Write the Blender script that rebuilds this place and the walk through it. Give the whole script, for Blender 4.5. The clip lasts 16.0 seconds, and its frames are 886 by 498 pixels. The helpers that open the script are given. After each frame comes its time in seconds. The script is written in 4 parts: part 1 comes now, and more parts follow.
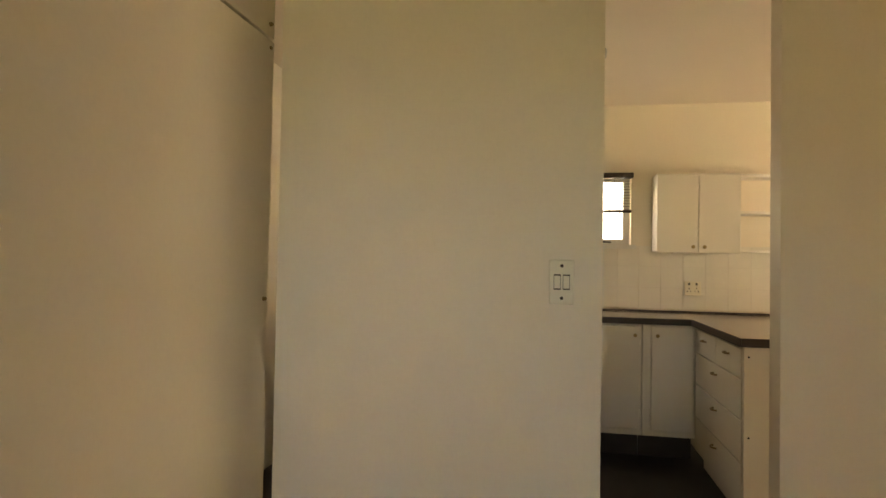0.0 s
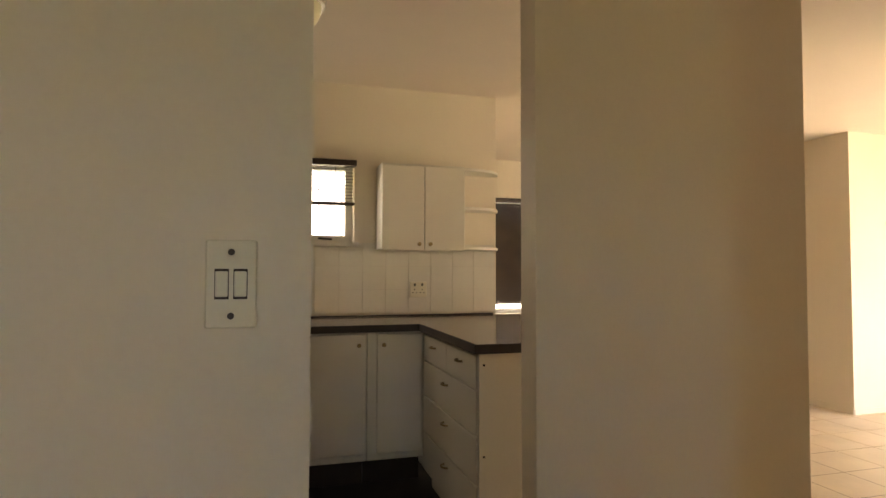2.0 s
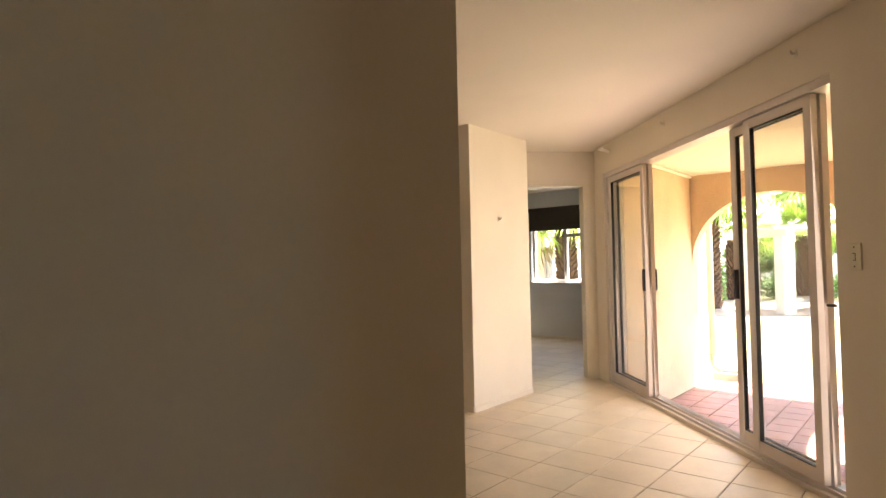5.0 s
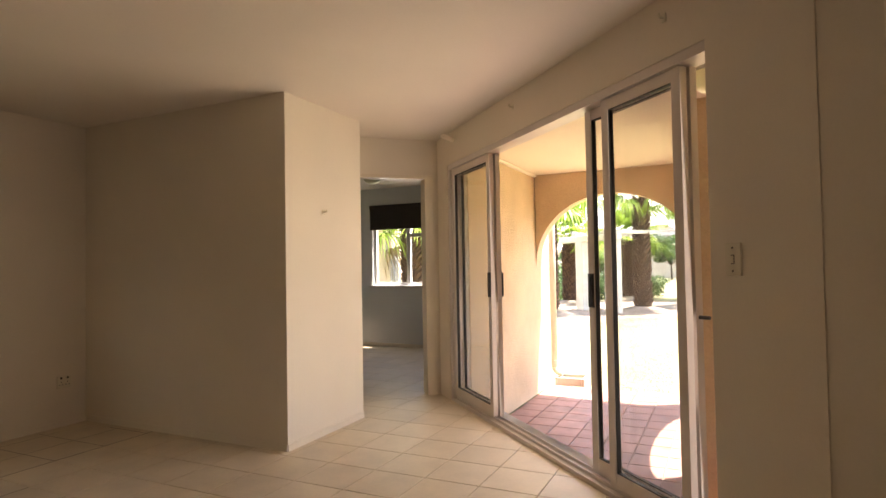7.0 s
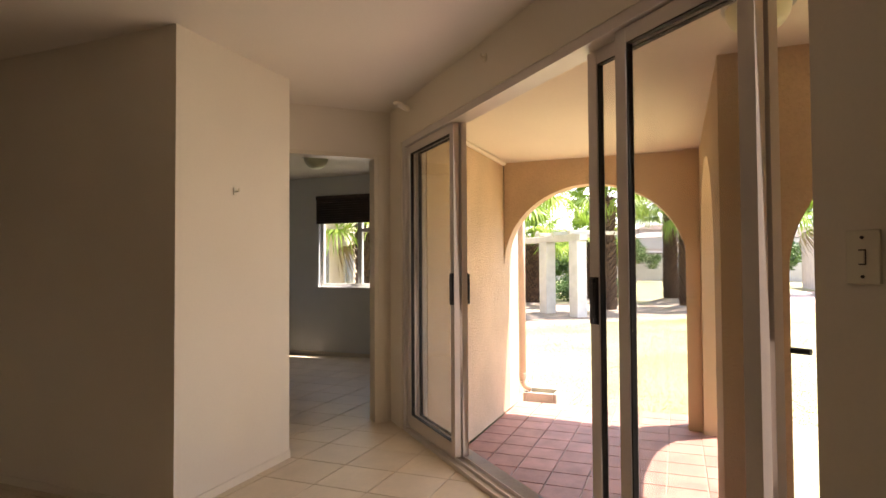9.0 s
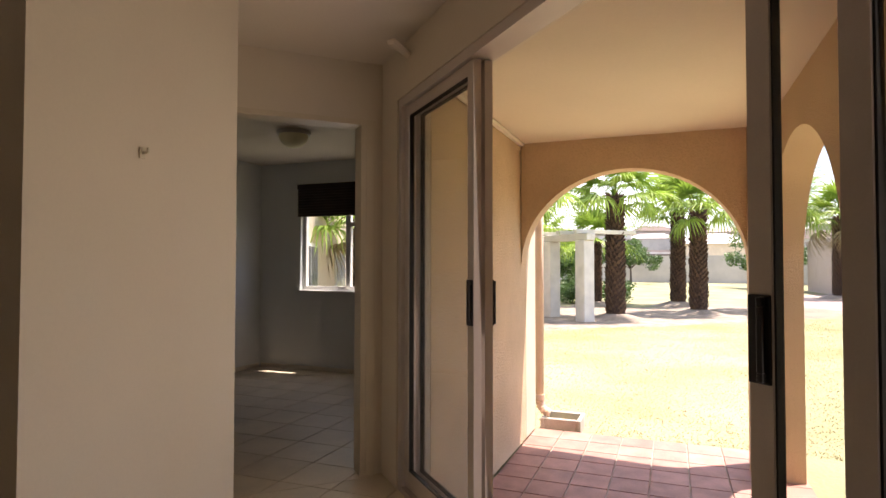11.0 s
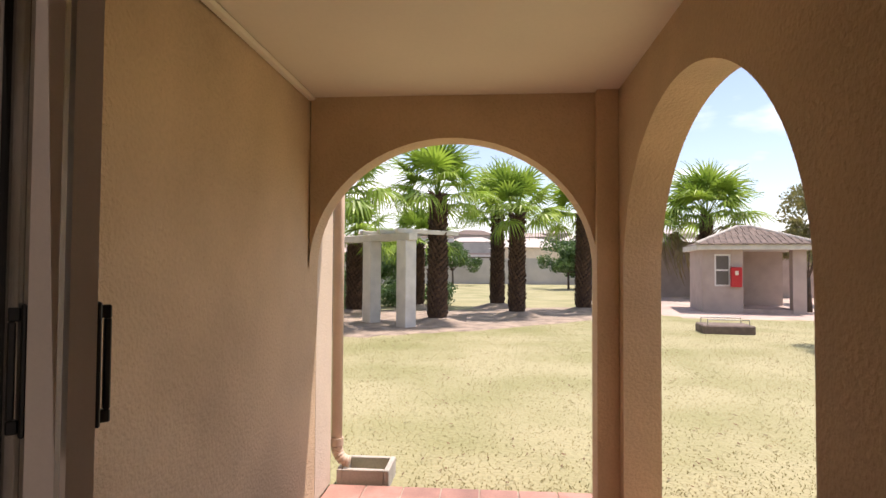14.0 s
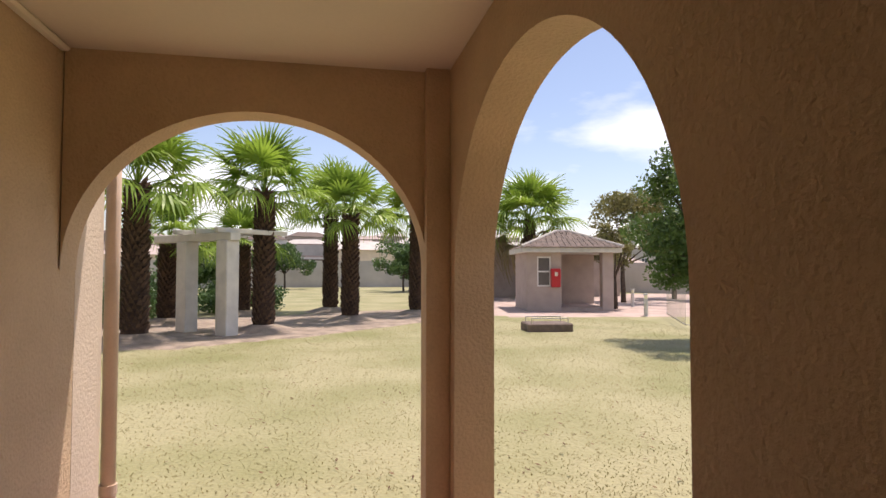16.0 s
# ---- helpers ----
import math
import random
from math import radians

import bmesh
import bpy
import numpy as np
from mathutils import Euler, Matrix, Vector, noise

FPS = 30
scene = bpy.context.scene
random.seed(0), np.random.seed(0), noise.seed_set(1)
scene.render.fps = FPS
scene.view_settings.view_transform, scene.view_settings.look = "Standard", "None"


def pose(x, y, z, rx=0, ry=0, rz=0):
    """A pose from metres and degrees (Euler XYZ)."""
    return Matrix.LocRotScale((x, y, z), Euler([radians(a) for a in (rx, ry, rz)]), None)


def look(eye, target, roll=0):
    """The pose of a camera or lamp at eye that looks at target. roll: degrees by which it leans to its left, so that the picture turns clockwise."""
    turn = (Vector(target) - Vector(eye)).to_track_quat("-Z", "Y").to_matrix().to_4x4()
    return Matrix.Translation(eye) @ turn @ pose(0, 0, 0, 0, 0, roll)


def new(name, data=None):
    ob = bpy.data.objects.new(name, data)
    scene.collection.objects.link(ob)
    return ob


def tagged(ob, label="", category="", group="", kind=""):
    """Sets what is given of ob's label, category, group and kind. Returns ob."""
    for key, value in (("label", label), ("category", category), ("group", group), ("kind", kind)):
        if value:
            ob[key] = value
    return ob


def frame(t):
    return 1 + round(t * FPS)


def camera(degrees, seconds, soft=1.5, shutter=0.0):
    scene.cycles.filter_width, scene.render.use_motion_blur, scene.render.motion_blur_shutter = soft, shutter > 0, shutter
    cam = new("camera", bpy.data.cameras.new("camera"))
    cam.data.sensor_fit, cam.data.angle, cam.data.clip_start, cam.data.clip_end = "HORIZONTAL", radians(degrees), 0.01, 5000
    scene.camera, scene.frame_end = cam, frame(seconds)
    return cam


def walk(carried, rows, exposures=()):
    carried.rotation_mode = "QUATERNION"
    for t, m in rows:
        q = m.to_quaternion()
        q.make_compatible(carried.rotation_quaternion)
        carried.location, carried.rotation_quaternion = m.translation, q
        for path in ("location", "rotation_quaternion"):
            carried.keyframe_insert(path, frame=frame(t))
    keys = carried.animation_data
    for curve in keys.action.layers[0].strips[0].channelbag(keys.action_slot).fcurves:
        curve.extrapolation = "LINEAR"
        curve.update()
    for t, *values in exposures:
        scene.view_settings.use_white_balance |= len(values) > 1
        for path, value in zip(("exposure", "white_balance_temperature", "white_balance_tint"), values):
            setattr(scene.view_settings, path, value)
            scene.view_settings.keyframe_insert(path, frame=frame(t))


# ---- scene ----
cam = camera(74.3, 16.0)
ROWS = [
    (0.0, 0.031, 0.012, 1.230, 10.43, 1.36, -1.03),
    (0.5, -0.000, 0.131, 1.237, 2.54, 1.48, -0.73),
    (1.0, 0.032, 0.320, 1.228, -3.86, 1.66, -0.10),
    (1.5, 0.073, 0.505, 1.210, -9.10, 1.84, -0.08),
    (2.0, 0.104, 0.675, 1.207, -16.23, 2.07, -0.14),
    (2.5, 0.173, 0.787, 1.209, -24.05, 2.02, 0.25),
    (3.0, 0.301, 0.944, 1.208, -29.47, 1.97, 0.45),
    (3.5, 0.411, 1.096, 1.203, -33.83, 2.02, 0.68),
    (4.0, 0.510, 1.235, 1.195, -40.13, 2.02, 1.06),
    (4.5, 0.707, 1.407, 1.199, -45.89, 1.80, 0.81),
    (5.0, 0.947, 1.505, 1.215, -49.72, 1.68, 1.15),
    (7.5, 1.924, 1.920, 1.219, -66.79, 1.56, 0.97),
    (8.0, 2.130, 2.000, 1.208, -68.03, 1.55, 0.94),
    (8.5, 2.406, 2.065, 1.209, -68.26, 1.49, 0.59),
    (9.0, 2.646, 2.197, 1.209, -68.21, 1.52, 0.35),
    (9.5, 2.891, 2.351, 1.220, -67.97, 1.50, 0.18),
    (12.0, 4.170, 2.818, 1.218, -70.53, 1.53, -0.44),
    (12.5, 4.428, 2.867, 1.219, -72.55, 1.57, -0.47),
    (13.0, 4.687, 2.884, 1.215, -76.08, 1.58, -0.57),
    (13.5, 4.952, 2.849, 1.211, -81.34, 1.69, -0.34),
    (14.0, 5.146, 2.785, 1.212, -85.48, 1.72, -0.35),
    (14.5, 5.302, 2.797, 1.206, -89.94, 1.84, -0.23),
    (15.0, 5.440, 2.809, 1.204, -95.29, 1.92, -0.03),
    (15.5, 5.539, 2.740, 1.204, -99.40, 1.99, 0.01),
    (16.0, 5.664, 2.664, 1.202, -101.40, 2.04, -0.08),
]
EXPOSURES = [(0.0, 4.85, 8400, 13), (2.0, 4.4, 7700, 16), (3.0, 4.0, 7450, 17), (5.0, 3.5, 7000, 18), (7.5, 2.7, 7000, 20), (9.5, 2.1, 6950, 21), (12.0, 1.25, 6850, 22), (13.5, 0.8, 6850, 22), (16.0, 0.33, 6900, 22)]
walk(cam, [(t, pose(x, y, z, 90 + pitch, roll, yaw)) for t, x, y, z, yaw, pitch, roll in ROWS], EXPOSURES)

# ---- world, sun, sky ----
SUN_TO = Vector((0.18, -0.28, 1.0)).normalized()
world = bpy.data.worlds.new("sky")
scene.world = world
world.use_nodes = True
wn, wl = world.node_tree.nodes, world.node_tree.links
sky = wn.new("ShaderNodeTexSky")
sky.sky_type, sky.sun_disc = 'NISHITA', False
sky.sun_elevation = math.asin(SUN_TO.z)
sky.sun_rotation = math.atan2(SUN_TO.x, SUN_TO.y)
# thin drifting cloud in the sky
wtc = wn.new("ShaderNodeTexCoord")
wmap = wn.new("ShaderNodeMapping")
wmap.inputs["Scale"].default_value = (1.0, 1.0, 3.2)
wnoise = wn.new("ShaderNodeTexNoise")
wnoise.inputs["Scale"].default_value, wnoise.inputs["Detail"].default_value = 2.3, 8
wramp = wn.new("ShaderNodeValToRGB")
wramp.color_ramp.elements[0].position, wramp.color_ramp.elements[1].position = 0.50, 0.72
wmix = wn.new("ShaderNodeMixRGB")
wmix.inputs[2].default_value = (9.0, 9.2, 9.6, 1)
wl.new(wtc.outputs["Generated"], wmap.inputs[0])
wl.new(wmap.outputs[0], wnoise.inputs["Vector"])
wl.new(wnoise.outputs["Fac"], wramp.inputs[0])
wl.new(wramp.outputs[0], wmix.inputs[0])
wl.new(sky.outputs[0], wmix.inputs[1])
wl.new(wmix.outputs[0], wn["Background"].inputs[0])
wn["Background"].inputs[1].default_value = 0.14

sun = new("sun", bpy.data.lights.new("sun", "SUN"))
sun.data.energy, sun.data.angle, sun.data.color = 4.3, radians(0.5), (1.0, 0.95, 0.87)
sun.matrix_world = look((0, 0, 30), Vector((0, 0, 30)) - SUN_TO)


def window_light(name, eye, target, sx, sy, watts, colour):
    lamp = new(name, bpy.data.lights.new(name, "AREA"))
    lamp.data.shape, lamp.data.size, lamp.data.size_y = 'RECTANGLE', sx, sy
    lamp.data.energy, lamp.data.color = watts, colour
    lamp.matrix_world = look(eye, target)
    return lamp


# added fill lamp in an unseen hall window; daylight in the kitchen window opening
window_light("hall_fill", (-0.2, -2.38, 1.65), (-0.2, 0, 1.3), 0.6, 0.6, 0.085, (1.0, 0.87, 0.40))
window_light("kitchen_daylight", (0.2, 4.38, 1.62), (0.3, 2, 0.9), 0.75, 0.4, 0.11, (1.0, 0.95, 0.86))

window_light("bedroom_daylight", (9.34, 6.15, 1.4), (7.0, 5.8, 0.8), 1.0, 0.85, 0.4, (0.92, 0.97, 1.0))
# sky light through the sliding door
window_light("door_daylight", (5.47, 2.93, 1.05), (4.43, 3.97, 1.0), 3.0, 1.95, 2.6, (1.0, 0.92, 0.82))


# ---- materials ----
def mat(name, colour, rough=0.8, var=0.12, scale=3.0, fine=60.0, bump=0.15, depth=0.004, metal=0.0, colour2=None, rand=0.0, spec=0.5):
    m = bpy.data.materials.new(name)
    m.use_nodes = True
    n, l = m.node_tree.nodes, m.node_tree.links
    b = n["Principled BSDF"]
    tc = n.new("ShaderNodeTexCoord")
    big, small = n.new("ShaderNodeTexNoise"), n.new("ShaderNodeTexNoise")
    big.inputs["Scale"].default_value, big.inputs["Detail"].default_value = scale, 6
    small.inputs["Scale"].default_value, small.inputs["Detail"].default_value = fine, 4
    geo = n.new("ShaderNodeNewGeometry")
    l.new(geo.outputs["Position"], big.inputs["Vector"])
    l.new(geo.outputs["Position"], small.inputs["Vector"])
    ramp = n.new("ShaderNodeValToRGB")
    c2 = colour2 or tuple(c * (1 - 2 * var) for c in colour)
    ramp.color_ramp.elements[0].color, ramp.color_ramp.elements[0].position = (*c2, 1), 0.32
    ramp.color_ramp.elements[1].color, ramp.color_ramp.elements[1].position = (*colour, 1), 0.62
    l.new(big.outputs["Fac"], ramp.inputs[0])
    mul = n.new("ShaderNodeMixRGB")
    mul.blend_type = 'MULTIPLY'
    mul.inputs[0].default_value = min(1.0, var * 2.5)
    r2 = n.new("ShaderNodeValToRGB")
    r2.color_ramp.elements[0].color, r2.color_ramp.elements[0].position = (0.72, 0.72, 0.72, 1), 0.3
    r2.color_ramp.elements[1].position = 0.6
    l.new(small.outputs["Fac"], r2.inputs[0])
    l.new(ramp.outputs[0], mul.inputs[1])
    l.new(r2.outputs[0], mul.inputs[2])
    out = mul.outputs[0]
    if rand:
        info = n.new("ShaderNodeObjectInfo")
        hsv = n.new("ShaderNodeHueSaturation")
        mr = n.new("ShaderNodeMapRange")
        mr.inputs[3].default_value, mr.inputs[4].default_value = 1 - rand, 1 + rand
        l.new(info.outputs["Random"], mr.inputs[0])
        l.new(mr.outputs[0], hsv.inputs["Value"])
        l.new(out, hsv.inputs["Color"])
        out = hsv.outputs[0]
    l.new(out, b.inputs["Base Color"])
    b.inputs["Roughness"].default_value, b.inputs["Metallic"].default_value = rough, metal
    b.inputs["Specular IOR Level"].default_value = spec
    if bump:
        bp = n.new("ShaderNodeBump")
        bp.inputs["Strength"].default_value, bp.inputs["Distance"].default_value = bump, depth
        l.new(small.outputs["Fac"], bp.inputs["Height"])
        l.new(bp.outputs[0], b.inputs["Normal"])
    return m


WALL = mat("cream_wall_paint", (0.78, 0.70, 0.58), 0.6, 0.03, 1.2, 90, 0.12, 0.002)
WALL_COOL = mat("bedroom_wall_paint", (0.72, 0.73, 0.72), 0.6, 0.03, 1.2, 90, 0.12, 0.002)
CEIL = mat("ceiling_paint", (0.80, 0.72, 0.62), 0.8, 0.03, 1.0, 70, 0.1, 0.002)
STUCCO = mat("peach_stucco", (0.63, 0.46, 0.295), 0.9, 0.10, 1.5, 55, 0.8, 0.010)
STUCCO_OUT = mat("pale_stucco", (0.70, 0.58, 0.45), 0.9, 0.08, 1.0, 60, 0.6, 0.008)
VCEIL = mat("veranda_ceiling_paint", (0.80, 0.70, 0.56), 0.8, 0.03, 1.0, 40, 0.1, 0.002)
TILE = mat("cream_ceramic", (0.66, 0.55, 0.40), 0.42, 0.06, 4.0, 40, 0.05, 0.001, rand=0.05)
GROUT = mat("brown_grout", (0.20, 0.14, 0.09), 0.9, 0.2, 6, 120, 0.3, 0.002)
TERRA = mat("terracotta", (0.42, 0.22, 0.17), 0.6, 0.16, 5.0, 70, 0.3, 0.003, rand=0.14)
MORTAR = mat("pale_mortar", (0.45, 0.36, 0.29), 0.95, 0.15, 8, 120, 0.4, 0.003)
DARKFLOOR = mat("dark_vinyl", (0.035, 0.028, 0.026), 0.45, 0.2, 3, 80, 0.1, 0.001)
CAB = mat("white_melamine", (0.74, 0.70, 0.62), 0.45, 0.03, 2, 120, 0.05, 0.001)
WTILE = mat("white_wall_tile", (0.76, 0.72, 0.64), 0.25, 0.03, 3, 60, 0.03, 0.001, rand=0.02)
WGROUT = mat("wall_grout", (0.70, 0.655, 0.57), 0.9, 0.05, 5, 100, 0.1, 0.001)
WORKTOP = mat("speckled_worktop", (0.24, 0.20, 0.17), 0.14, 0.2, 14, 200, 0.03, 0.001)
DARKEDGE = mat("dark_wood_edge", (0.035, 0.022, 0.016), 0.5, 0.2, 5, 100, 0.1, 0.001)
ALU = mat("bronze_aluminium", (0.68, 0.61, 0.56), 0.38, 0.05, 3, 200, 0.03, 0.001, metal=0.15)
GASKET = mat("black_gasket", (0.02, 0.018, 0.016), 0.7, 0.1, 4, 100, 0.05)
BLACK = mat("black_plastic", (0.015, 0.014, 0.014), 0.4, 0.1, 4, 150, 0.05)
STEEL = mat("brushed_steel", (0.5, 0.48, 0.44), 0.35, 0.08, 6, 200, 0.05, metal=0.9)
BRASS = mat("dull_brass", (0.38, 0.29, 0.15), 0.4, 0.1, 9, 200, 0.05, metal=0.9)
PLASTIC = mat("ivory_plastic", (0.74, 0.68, 0.54), 0.4, 0.03, 5, 200, 0.02)
WFRAME = mat("white_window_frame", (0.72, 0.70, 0.66), 0.5, 0.04, 4, 120, 0.05)
BLIND = mat("dark_wood_blind", (0.045, 0.026, 0.017), 0.55, 0.25, 6, 120, 0.15)
DOORPAINT = mat("cream_gloss_paint", (0.74, 0.66, 0.52), 0.4, 0.04, 3, 90, 0.06)
MAT = mat("brown_doormat", (0.20, 0.09, 0.045), 0.95, 0.2, 12, 180, 0.7, 0.006)
PIPE = mat("peach_painted_pipe", (0.62, 0.47, 0.35), 0.55, 0.08, 4, 90, 0.08)
CONCRETE = mat("pale_concrete", (0.50, 0.46, 0.40), 0.9, 0.15, 3, 60, 0.4, 0.006)
WHITEPOST = mat("white_plaster_post", (0.66, 0.63, 0.57), 0.85, 0.08, 3, 60, 0.3, 0.005)
BARK = mat("palm_bark", (0.075, 0.043, 0.027), 0.95, 0.28, 4, 45, 0.9, 0.02)
BOOT = mat("palm_leaf_base", (0.125, 0.073, 0.043), 0.9, 0.3, 6, 60, 0.6, 0.01)
HUT = mat("pinkish_plaster", (0.46, 0.37, 0.32), 0.9, 0.07, 2, 60, 0.3, 0.006)
ROOF = mat("grey_brown_roof_tile", (0.17, 0.125, 0.10), 0.85, 0.2, 4, 60, 0.4, 0.006, rand=0.12)
RED = mat("red_enamel", (0.50, 0.02, 0.025), 0.35, 0.05, 5, 100, 0.04)
PAVING = mat("pink_brick_paving", (0.50, 0.38, 0.32), 0.9, 0.14, 1.5, 40, 0.4, 0.006)
WALLGREY = mat("boundary_wall_plaster", (0.52, 0.48, 0.43), 0.92, 0.1, 0.6, 30, 0.3, 0.006)
SOIL = mat("sandy_soil", (0.38, 0.30, 0.23), 0.95, 0.22, 2.5, 30, 0.8, 0.02)
TRUNK = mat("tree_bark", (0.13, 0.095, 0.07), 0.95, 0.25, 6, 50, 0.8, 0.012)


def leaf_mat(name, colour, colour2, through_light=0.35, rough=0.45):
    m = mat(name, colour, rough, 0.1, 1.3, 20, 0.0, colour2=colour2, rand=0.12)
    n, l = m.node_tree.nodes, m.node_tree.links
    b, out = n["Principled BSDF"], n["Material Output"]
    tr = n.new("ShaderNodeBsdfTranslucent")
    mixs = n.new("ShaderNodeMixShader")
    mixs.inputs[0].default_value = through_light
    src = b.inputs["Base Color"].links[0].from_socket
    l.new(src, tr.inputs["Color"])
    l.new(b.outputs[0], mixs.inputs[1])
    l.new(tr.outputs[0], mixs.inputs[2])
    l.new(mixs.outputs[0], out.inputs["Surface"])
    return m


FROND = leaf_mat("palm_leaf", (0.29, 0.42, 0.055), (0.13, 0.23, 0.03), 0.42)
DRYFROND = leaf_mat("dry_palm_leaf", (0.34, 0.26, 0.12), (0.22, 0.16, 0.08), 0.25)
LEAF = leaf_mat("tree_leaf", (0.12, 0.20, 0.045), (0.06, 0.11, 0.025), 0.35)
LEAF_OLIVE = leaf_mat("olive_leaf", (0.30, 0.28, 0.10), (0.17, 0.18, 0.06), 0.35)
SHRUB = leaf_mat("shrub_leaf", (0.11, 0.19, 0.05), (0.05, 0.10, 0.03), 0.3)

GRASS = mat("dry_lawn", (0.33, 0.305, 0.165), 0.95, 0.2, 0.55, 22, 1.0, 0.016, colour2=(0.22, 0.22, 0.09))
BLADE = leaf_mat("grass_blade", (0.38, 0.31, 0.15), (0.25, 0.22, 0.09), 0.3, 0.7)

GLASS = bpy.data.materials.new("window_glass")
GLASS.use_nodes = True
gn, gl = GLASS.node_tree.nodes, GLASS.node_tree.links
tp, gs, fr, mx = gn.new("ShaderNodeBsdfTransparent"), gn.new("ShaderNodeBsdfGlossy"), gn.new("ShaderNodeLayerWeight"), gn.new("ShaderNodeMixShader")
pw, sc = gn.new("ShaderNodeMath"), gn.new("ShaderNodeMath")
pw.operation, sc.operation = 'POWER', 'MULTIPLY_ADD'
pw.inputs[1].default_value, sc.inputs[1].default_value, sc.inputs[2].default_value = 4.0, 0.45, 0.025
gs.inputs["Roughness"].default_value = 0.02
gl.new(fr.outputs["Facing"], pw.inputs[0])
gl.new(pw.outputs[0], sc.inputs[0])
tp.inputs["Color"].default_value = (0.93, 0.93, 0.92, 1)
gl.new(sc.outputs[0], mx.inputs[0])
gl.new(tp.outputs[0], mx.inputs[1])
gl.new(gs.outputs[0], mx.inputs[2])
gl.new(mx.outputs[0], gn["Material Output"].inputs["Surface"])

DOME = mat("frosted_dome_glass", (0.86, 0.84, 0.58), 0.3, 0.02, 3, 80, 0.02)


# ---- building helpers ----
def finish(bm, name, material, bevel=0.0, smooth=False):
    if bevel:
        bmesh.ops.bevel(bm, geom=list(bm.edges), offset=bevel, segments=1, affect='EDGES')
    bmesh.ops.recalc_face_normals(bm, faces=bm.faces)
    me = bpy.data.meshes.new(name)
    bm.to_mesh(me)
    bm.free()
    me.materials.append(material)
    if smooth:
        for p in me.polygons:
            p.use_smooth = True
    return me


def box_into(bm, x0, x1, y0, y1, z0, z1, m=None):
    vs = [bm.verts.new(Vector((x, y, z))) for x in (x0, x1) for y in (y0, y1) for z in (z0, z1)]
    for f in ((0, 1, 3, 2), (4, 6, 7, 5), (0, 4, 5, 1), (2, 3, 7, 6), (0, 2, 6, 4), (1, 5, 7, 3)):
        bm.faces.new([vs[i] for i in f])
    if m is not None:
        bmesh.ops.transform(bm, matrix=m, verts=vs)
    return vs


def cyl_into(bm, p, q, r0, r1=None, seg=12, caps=True):
    p, q = Vector(p), Vector(q)
    d = q - p
    m = Matrix.Translation((p + q) / 2) @ d.to_track_quat('Z', 'Y').to_matrix().to_4x4()
    bmesh.ops.create_cone(bm, cap_ends=caps, segments=seg, radius1=r0, radius2=r0 if r1 is None else r1, depth=d.length, matrix=m)


def prism_into(bm, pts, z0, z1):
    a = [bm.verts.new((x, y, z0)) for x, y in pts]
    b = [bm.verts.new((x, y, z1)) for x, y in pts]
    bm.faces.new(a[::-1])
    bm.faces.new(b)
    for i in range(len(pts)):
        j = (i + 1) % len(pts)
        bm.faces.new((a[i], a[j], b[j], b[i]))


def boxes(*list_of):
    bm = bmesh.new()
    for b in list_of:
        box_into(bm, *b)
    return bm


def link(name, bm, material, bevel=0.0, smooth=False, m=None):
    ob = new(name, finish(bm, name, material, bevel, smooth))
    if m is not None:
        ob.matrix_world = m
    return ob


def part(name, bm, material, parent, label="", bevel=0.0, smooth=False):
    ob = new(name, finish(bm, name, material, bevel, smooth))
    ob.parent = parent
    if label:
        ob["label"] = label
    return ob


def thing(name, label, category, m=None, group="", kind=""):
    ob = new(name)
    ob.empty_display_size = 0.1
    if m is not None:
        ob.matrix_world = m
    return tagged(ob, label, category, group, kind)


def structure(name, bm, material, label, category="wall", bevel=0.0, m=None):
    return tagged(link(name, bm, material, bevel, False, m), label, category, kind="structure")


def slab(bm, length, thick, z0, z1, holes=()):
    """A wall along local x, from y=0 to y=thick, with rectangular holes (x0, x1, z0, z1)."""
    xs = sorted({0.0, length, *[h[0] for h in holes], *[h[1] for h in holes]})
    for a, b in zip(xs, xs[1:]):
        cut = sorted((h[2], h[3]) for h in holes if h[0] <= a + 1e-6 and h[1] >= b - 1e-6)
        z = z0
        for c0, c1 in cut:
            if c0 > z + 1e-6:
                box_into(bm, a, b, 0, thick, z, c0)
            z = c1
        if z < z1 - 1e-6:
            box_into(bm, a, b, 0, thick, z, z1)


def wall_m(p0, p1):
    d = Vector((p1[0] - p0[0], p1[1] - p0[1], 0))
    return Matrix.Translation((p0[0], p0[1], 0)) @ Matrix.Rotation(math.atan2(d.y, d.x), 4, 'Z'), d.length


def wall(name, p0, p1, thick, z0, z1, material, label, holes=()):
    """thick > 0: the wall's body lies to the left of the way from p0 to p1."""
    m, length = wall_m(p0, p1)
    bm = bmesh.new()
    slab(bm, length, thick, z0, z1, holes)
    return structure(name, bm, material, label, "wall", 0, m)


